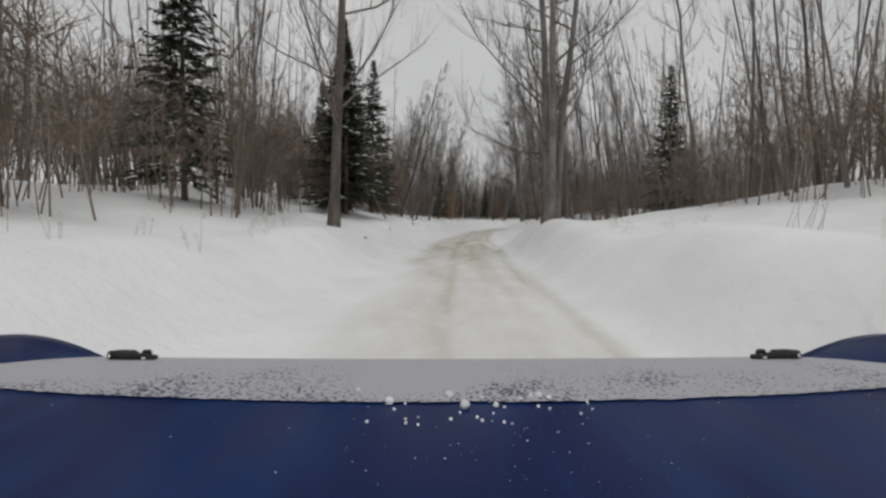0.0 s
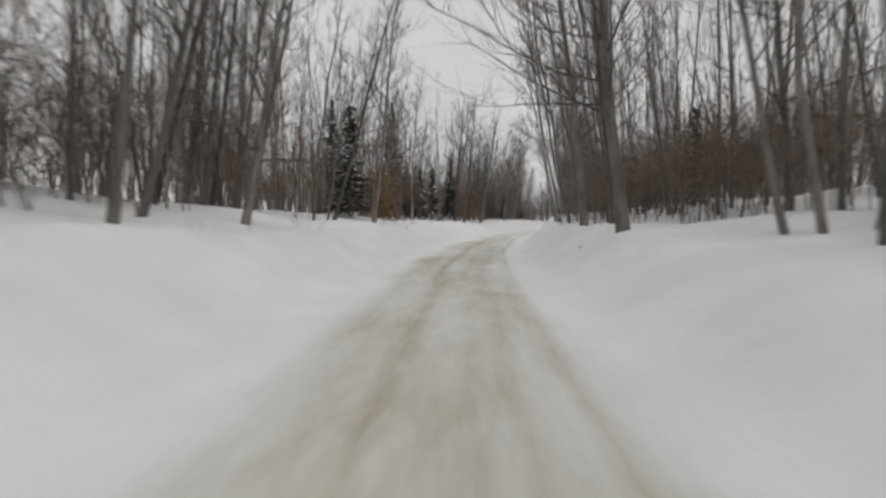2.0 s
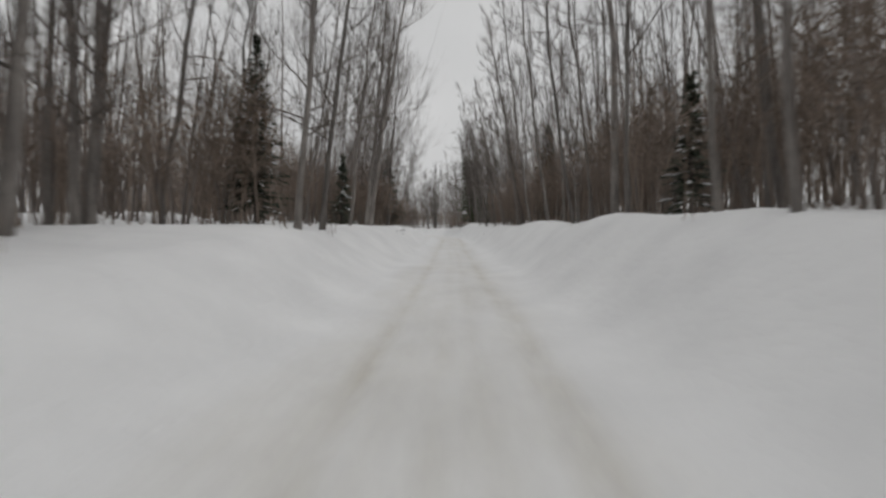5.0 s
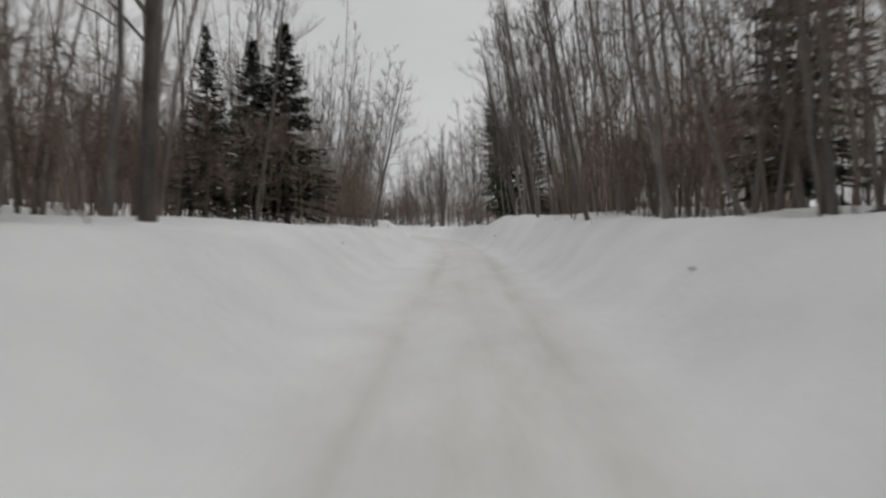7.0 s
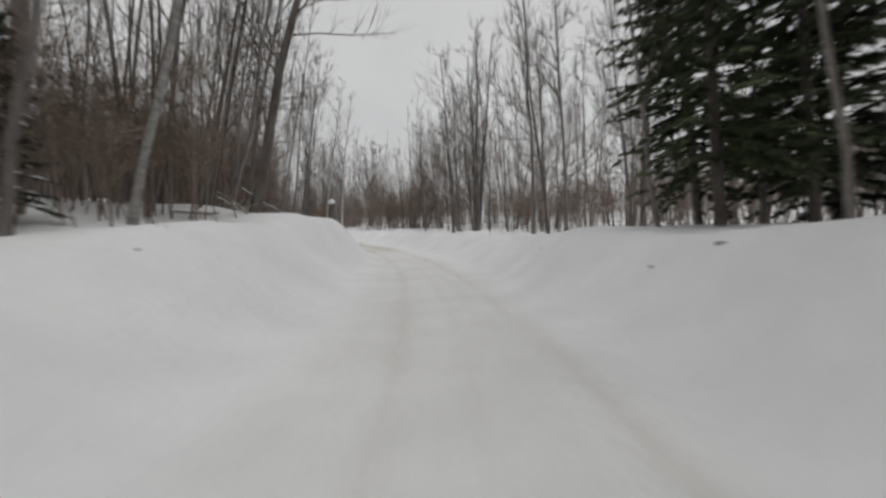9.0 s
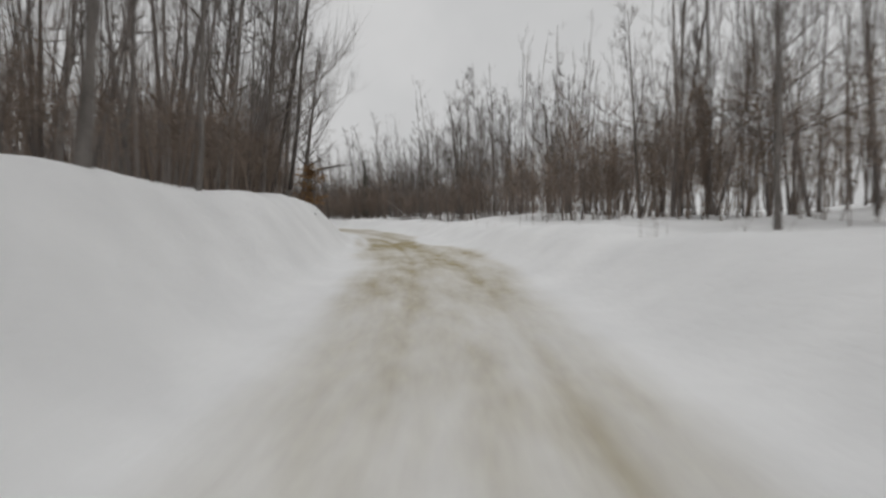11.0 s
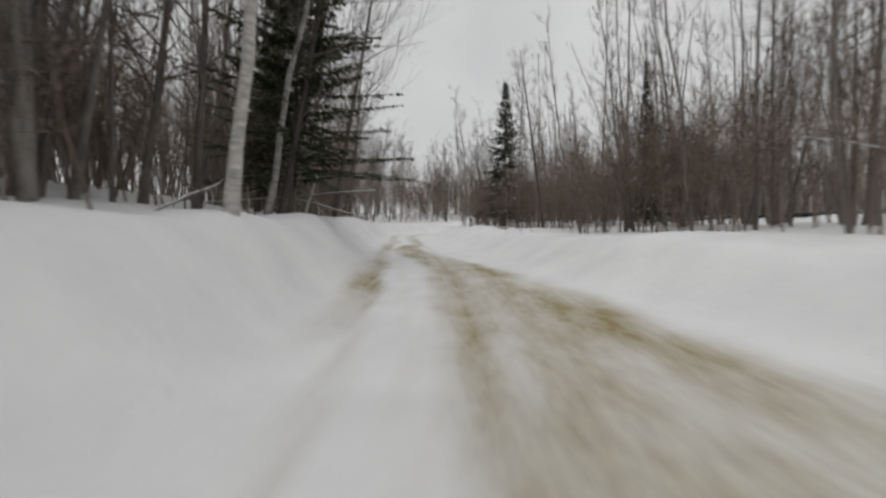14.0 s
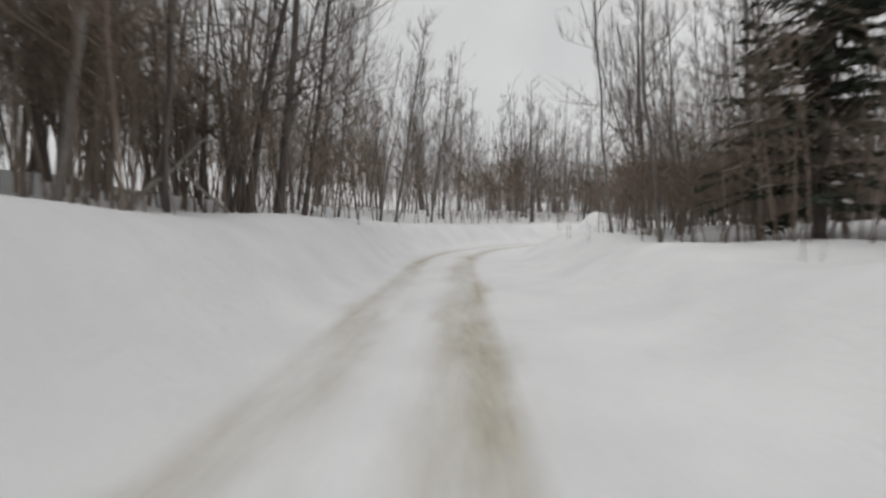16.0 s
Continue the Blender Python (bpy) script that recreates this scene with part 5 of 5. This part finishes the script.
# ---- fallen and leaning dead wood, and lumps of ploughed snow ----
def log(s1, u1, z1, s2, u2, z2, r, mat, hung=False, fork=None):
    """A fallen or leaning trunk between two places, with a few broken stubs; one end rests on the ground. fork: where a branch from its upper end hangs down to."""
    rng = random.Random(int(s1 * 13 + u2 * 7))
    a, b = Vector((*map(float, plan(s1, u1)), z1)), Vector((*map(float, plan(s2, u2)), z2))
    g1, g2 = float(height(s1, u1)), float(height(s2, u2))
    # lengthen the lower end until it reaches the snow
    low, high, gl = (a, b, g1) if z1 - g1 < z2 - g2 else (b, a, g2)
    if hung:  # its outer end hangs over the bank, caught in the trees
        low, high, gl = (a, b, g1) if abs(u1) > abs(u2) else (b, a, g2)
    d = (low - high).normalized()
    drop = low.z - gl + 0.1
    if drop > 0:
        if d.z < -0.15:
            low = low + d * (drop / -d.z)
        else:
            low = low + d * (3.5 if hung else 1.5)
            low.z = gl - 0.05
    n = 7
    pts = [low.lerp(high, i / n) + Vector((rng.gauss(0, 0.02), rng.gauss(0, 0.02), rng.gauss(0, 0.02) + 0.15 * r * math.sin(i))) for i in range(n + 1)]
    heap = Heap()
    heap.tube(pts, [r * (1.1 - 0.55 * i / n) for i in range(n + 1)], 7, True)
    for k in range(5):
        i = rng.randrange(1, n)
        d2 = Vector((rng.gauss(0, 1), rng.gauss(0, 1), abs(rng.gauss(0, 0.8)))).normalized() * rng.uniform(0.15, 0.6)
        heap.tube([pts[i], pts[i] + d2 * 0.6, pts[i] + d2], [r * 0.35, r * 0.25, 0.006], 4)
    ob = new("fallen_log", heap.mesh("fallen_log", mat, True))
    if mat != BARK_DARK and abs(pts[-1].z - pts[0].z) < 0.36 * (pts[-1] - pts[0]).length:
        snow = Heap()
        snow.tube([p + Vector((0, 0, r * 0.62)) for p in pts], [0.6 * r * (1.1 - 0.55 * i / n) for i in range(n + 1)], 6, True)
        part("snow", snow, SNOW, ob, "line of white snow on the log")
    if fork:
        tip = Vector((*map(float, plan(fork[0], fork[1])), fork[2]))
        branch = Heap()
        branch.tube([high, high.lerp(tip, 0.5) + Vector((0, 0, 0.06)), tip], [0.55 * r, 0.45 * r, 0.25 * r], 6, True)
        part("branch", branch, mat, ob)
    label = {"SNOW": "fallen branch thickly covered with snow", "BARK_DARK": "dark fallen log lying in the snowbank", "BARK": "grey fallen trunk leaning in the woods"}
    name = "SNOW" if mat == SNOW else "BARK_DARK" if mat == BARK_DARK else "BARK" if mat == BARK else ""
    return tagged(ob, label.get(name, "pale dead trunk leaning in the woods"), "log", "fallen logs")


# slightly dirty snow; the shade under the clods is put into its grey
SHADED_SNOW = material("shaded_snow", (0.3, 0.3, 0.305), (0.66, 0.66, 0.67), 9, rough=0.8, bump=0.5)


def lump(s, u, r):
    """A clod of ploughed snow, half sunk in the bank."""
    rng = random.Random(int(s * 17 + u * 5))
    bm = bmesh.new()
    bmesh.ops.create_icosphere(bm, subdivisions=3, radius=r * 0.42)
    off = Vector((rng.uniform(0, 9), rng.uniform(0, 9), rng.uniform(0, 9)))
    for v in bm.verts:
        v.co *= 1 + 0.45 * noise.noise(v.co * (1.6 / r) + off) + 0.15 * noise.noise(v.co * (5 / r) + off)
    me = bpy.data.meshes.new("snow_lump")
    bm.to_mesh(me)
    bm.free()
    me.materials.append(SNOW if r > 0.5 else SHADED_SNOW)
    me.polygons.foreach_set("use_smooth", [True] * len(me.polygons))
    ob = tagged(new("snow_lump", me), "greyish clod of ploughed snow on the bank, shade put into its grey", "snow lump", "snow lumps")
    x, y = plan(s, u)
    ob.matrix_basis = Matrix.Translation((x, y, float(height(s, u)) + 0.05 * r)) @ Matrix.Rotation(rng.uniform(0, 6.28), 4, "Z") @ Matrix.Diagonal((1.35, 1.0, 0.7, 1))
    return ob


def stump(s, u, r, h):
    """A dark broken stump with a cap of snow, rooted in the bank."""
    rng = random.Random(int(s * 11))
    x, y = plan(s, u)
    thing = tagged(new("tree_stump"), "dark broken stump with a cap of snow", "stump", "stumps on the snowbank")
    thing.location = (x, y, float(height(s, u)) - 0.12)
    wood, cap = Heap(), Heap()
    n = 12
    rings = [(0, 1.35), (0.25, 1.05), (0.6, 1.0), (1.0, 0.95)]
    for f, k in rings:
        for i in range(n):
            a = 6.283 * i / n
            rr = r * k * (1 + 0.14 * math.sin(3 * a + f * 2) + rng.uniform(-0.06, 0.06))
            wood.v.append((rr * math.cos(a), rr * math.sin(a), (h + 0.12) * f + (rng.uniform(-0.08, 0.08) * h if f == 1 else 0)))
    for j in range(len(rings) - 1):
        for i in range(n):
            wood.f.append((j * n + i, j * n + (i + 1) % n, (j + 1) * n + (i + 1) % n, (j + 1) * n + i))
    wood.f.append(tuple(range(3 * n, 4 * n)))
    for k, z in ((1.0, 0.92), (1.12, 1.0), (0.9, 1.12), (0.4, 1.18)):
        for i in range(n):
            a = 6.283 * i / n
            cap.v.append((r * k * math.cos(a) * (1 + 0.08 * math.sin(2 * a)), r * k * math.sin(a), (h + 0.12) * z if h > 0.5 else h * z + 0.12))
    for j in range(3):
        for i in range(n):
            cap.f.append((j * n + i, j * n + (i + 1) % n, (j + 1) * n + (i + 1) % n, (j + 1) * n + i))
    cap.f.append(tuple(range(3 * n, 4 * n)))
    part("trunk", wood, BARK_DARK, thing)
    part("snow", cap, SNOW, thing, "rounded cap of white snow")


def rotten_log(s1, u1, s2, u2, r):
    """Shade in the broken snowbank, built as a dark body under a ragged lip."""
    rng = random.Random(9)
    thing = tagged(new("rotten_log"), "dark shape standing for shade in the broken snowbank", "log", "fallen logs")
    wood, lip = Heap(), Heap()
    n, k = 16, 12
    for i in range(n + 1):
        f = i / n
        sv, uv = s1 + (s2 - s1) * f, u1 + (u2 - u1) * f
        x, y = plan(sv, uv)
        z = float(height(sv, uv))
        hd = float(np.interp(sv, LINE_S, LINE_H))
        out = Vector((math.cos(hd), -math.sin(hd), 0))
        w = r * (0.35 + 0.75 * math.sin(math.pi * min(1, 0.12 + f * 0.85)) + rng.uniform(-0.16, 0.16))
        for j in range(k):
            a = 2 * math.pi * j / k
            q = w * (1 + rng.uniform(-0.14, 0.14))
            wood.v.append(tuple(Vector((float(x), float(y), z)) + out * (math.cos(a) * q * 0.9 + 0.05) + Vector((0, 0, math.sin(a) * q))))
        w2 = w * rng.uniform(0.9, 1.25)
        for j in range(6):
            a = math.pi * (0.28 + 0.72 * j / 5)
            q = w2 * (1.15 if 0 < j < 5 else 1.0)
            lip.v.append(tuple(Vector((float(x), float(y), z)) + out * (math.cos(a) * q - 0.03) + Vector((0, 0, math.sin(a) * q + 0.05 * rng.random()))))
    for i in range(n):
        for j in range(k):
            wood.f.append((i * k + j, i * k + (j + 1) % k, (i + 1) * k + (j + 1) % k, (i + 1) * k + j))
        for j in range(5):
            lip.f.append((i * 6 + j, i * 6 + j + 1, (i + 1) * 6 + j + 1, (i + 1) * 6 + j))
    wood.f.append(tuple(range(k - 1, -1, -1)))
    wood.f.append(tuple(range(n * k, n * k + k)))
    # bark-coloured body whose dark tone stands for the shade under the slab
    part("trunk", wood, BARK_DARK, thing)
    part("snow", lip, SNOW, thing, "ragged lip of white snow")


rotten_log(225.0, -4.0, 226.8, -3.75, 0.05)
# crumbled face of the bank above the turnout; grey clods double as shaded hollows
crumbs = random.Random(41)
for i in range(44):
    along_bank = crumbs.uniform(220.5, 233.0)
    lump(along_bank, -2.9 - 0.5 * abs(crumbs.gauss(0, 0.9)) - 0.06 * (233.0 - along_bank), crumbs.choice((0.06, 0.08, 0.12, 0.16, 0.22)))
stump(178.5, -3.0, 0.15, 0.8)
stump(179.6, -2.3, 0.07, 0.2)
log(34.4, -6.2, 2.95, 35.0, -5.4, 1.94, 0.060, DEADWOOD)
log(25.4, -6.3, 4.48, 28.3, -6.0, 4.15, 0.050, DEADWOOD)
log(218.3, -5.6, 3.98, 221.2, -5.2, 2.28, 0.045, DEADWOOD)
log(254.7, -5.6, 3.90, 259.6, -5.6, 3.58, 0.030, DEADWOOD)
log(253.1, -5.8, 3.27, 252.5, -5.8, 1.65, 0.030, BARK)
log(127.2, 5.8, 2.47, 124.2, 5.4, 1.85, 0.06, DEADWOOD)
log(128.9, 5.6, 1.83, 127.1, 5.9, 2.58, 0.080, BARK_DARK)
log(121.7, -5.8, 1.92, 124.6, -6.4, 3.4, 0.035, DEADWOOD)
log(160.5, 6.6, 3.55, 158.1, 6.0, 2.61, 0.060, DEADWOOD)
log(170.8, -6.0, 2.65, 171.3, -5.4, 2.09, 0.050, DEADWOOD)
log(173.5, -6.0, 2.93, 175.2, -5.6, 2.56, 0.060, DEADWOOD)
log(172.3, -5.4, 2.04, 175.4, -5.6, 2.51, 0.080, DEADWOOD)
log(170.7, -5.6, 2.26, 172.2, -5.5, 2.24, 0.050, DEADWOOD)
log(173.7, -5.6, 2.83, 173.2, -5.6, 2.10, 0.035, DEADWOOD)
log(273.7, -6.4, 2.92, 275.2, -6.6, 3.79, 0.050, DEADWOOD)
log(244.8, -5.6, 2.28, 247.2, -5.8, 2.62, 0.030, DEADWOOD)
log(246.8, -5.0, 2.37, 246.8, -5.0, 1.55, 0.040, DEADWOOD)
log(264.6, 6.1, 1.12, 266.6, 6.0, 1.24, 0.045, DEADWOOD)
log(265.6, 6.3, 1.12, 266.3, 5.9, 1.3, 0.035, BARK)
log(270.5, 7.2, 2.45, 268.3, 6.6, 1.5, 0.03, DEADWOOD)
log(235.0, -5.6, 3.45, 235.6, -5.4, 3.18, 0.050, DEADWOOD)
log(247.1, 10.5, 3.95, 239.7, 10.0, 2.99, 0.030, DEADWOOD)
log(211.6, -5.6, 2.84, 212.7, -5.2, 2.29, 0.080, DEADWOOD)
log(168.0, -6.2, 1.95, 174.4, -6.0, 2.09, 0.060, DEADWOOD)
log(172.2, -6.4, 2.54, 174.4, -6.0, 1.98, 0.040, DEADWOOD)
log(262.9, -7.5, 3.03, 264.8, -6.3, 2.14, 0.04, DEADWOOD)
log(265.3, -9.0, 4.52, 265.8, -6.7, 2.92, 0.035, DEADWOOD)
log(266.8, -7.0, 3.81, 274.3, -7.5, 8.16, 0.03, DEADWOOD)
log(275.7, -9.5, 4.58, 275.2, -7.5, 3.03, 0.04, DEADWOOD)
log(253.4, -8.5, 3.3, 252.4, -2.15, 2.78, 0.04, DEADWOOD, True)
log(252.8, -7.0, 3.75, 253.6, -5.5, 3.94, 0.035, DEADWOOD, True, (253.3, -3.7, 2.85))
log(258.3, -4.6, 2.2, 261.0, -8.5, 3.3, 0.04, DEADWOOD)
lump(118.6, -3.7, 0.22)
lump(120.2, -3.6, 0.25)
lump(119.4, -3.4, 0.15)
lump(121.9, -3.6, 0.3)
lump(33.8, -4.8, 0.2)
lump(33.8, -4.6, 0.18)
lump(34.8, -4.5, 0.18)
lump(37.5, -4.2, 0.08)
lump(32.0, -4.4, 0.3)
lump(217.9, -4.6, 0.12)
lump(217.9, -3.9, 0.16)
lump(226.4, -4.0, 0.2)
lump(227.1, -3.4, 0.14)
lump(229.4, -3.2, 0.1)
lump(224.1, -3.7, 0.14)
lump(225.6, -4.1, 0.12)
lump(224.8, -3.2, 0.16)
lump(223.3, -3.3, 0.16)
lump(232.4, -3.6, 0.14)
lump(232.4, -3.2, 0.08)
lump(231.7, -3.2, 0.1)
lump(151.7, -3.4, 0.1)
lump(154.2, 3.1, 0.08)
lump(136.9, -3.5, 0.12)
lump(129.4, 3.2, 0.1)
lump(78.9, -3.8, 0.1)
lump(87.3, -4.7, 0.12)
lump(78.0, 3.0, 0.1)
lump(79.7, 3.3, 0.1)
lump(51.4, 3.3, 0.18)
lump(151.8, 3.1, 0.18)
lump(61.0, -4.4, 0.16)
lump(24.5, -4.4, 0.13)
lump(23.6, -4.2, 0.12)
lump(162.3, -3.8, 0.08)
lump(162.3, 4.0, 0.14)
lump(163.1, 3.5, 0.1)
lump(168.7, 3.6, 0.08)
lump(17.9, -4.1, 0.2)
lump(255.8, -4.3, 0.12)
lump(208.5, -4.0, 0.2)
lump(218.7, -1.5, 0.12)
lump(217.9, -1.4, 0.1)
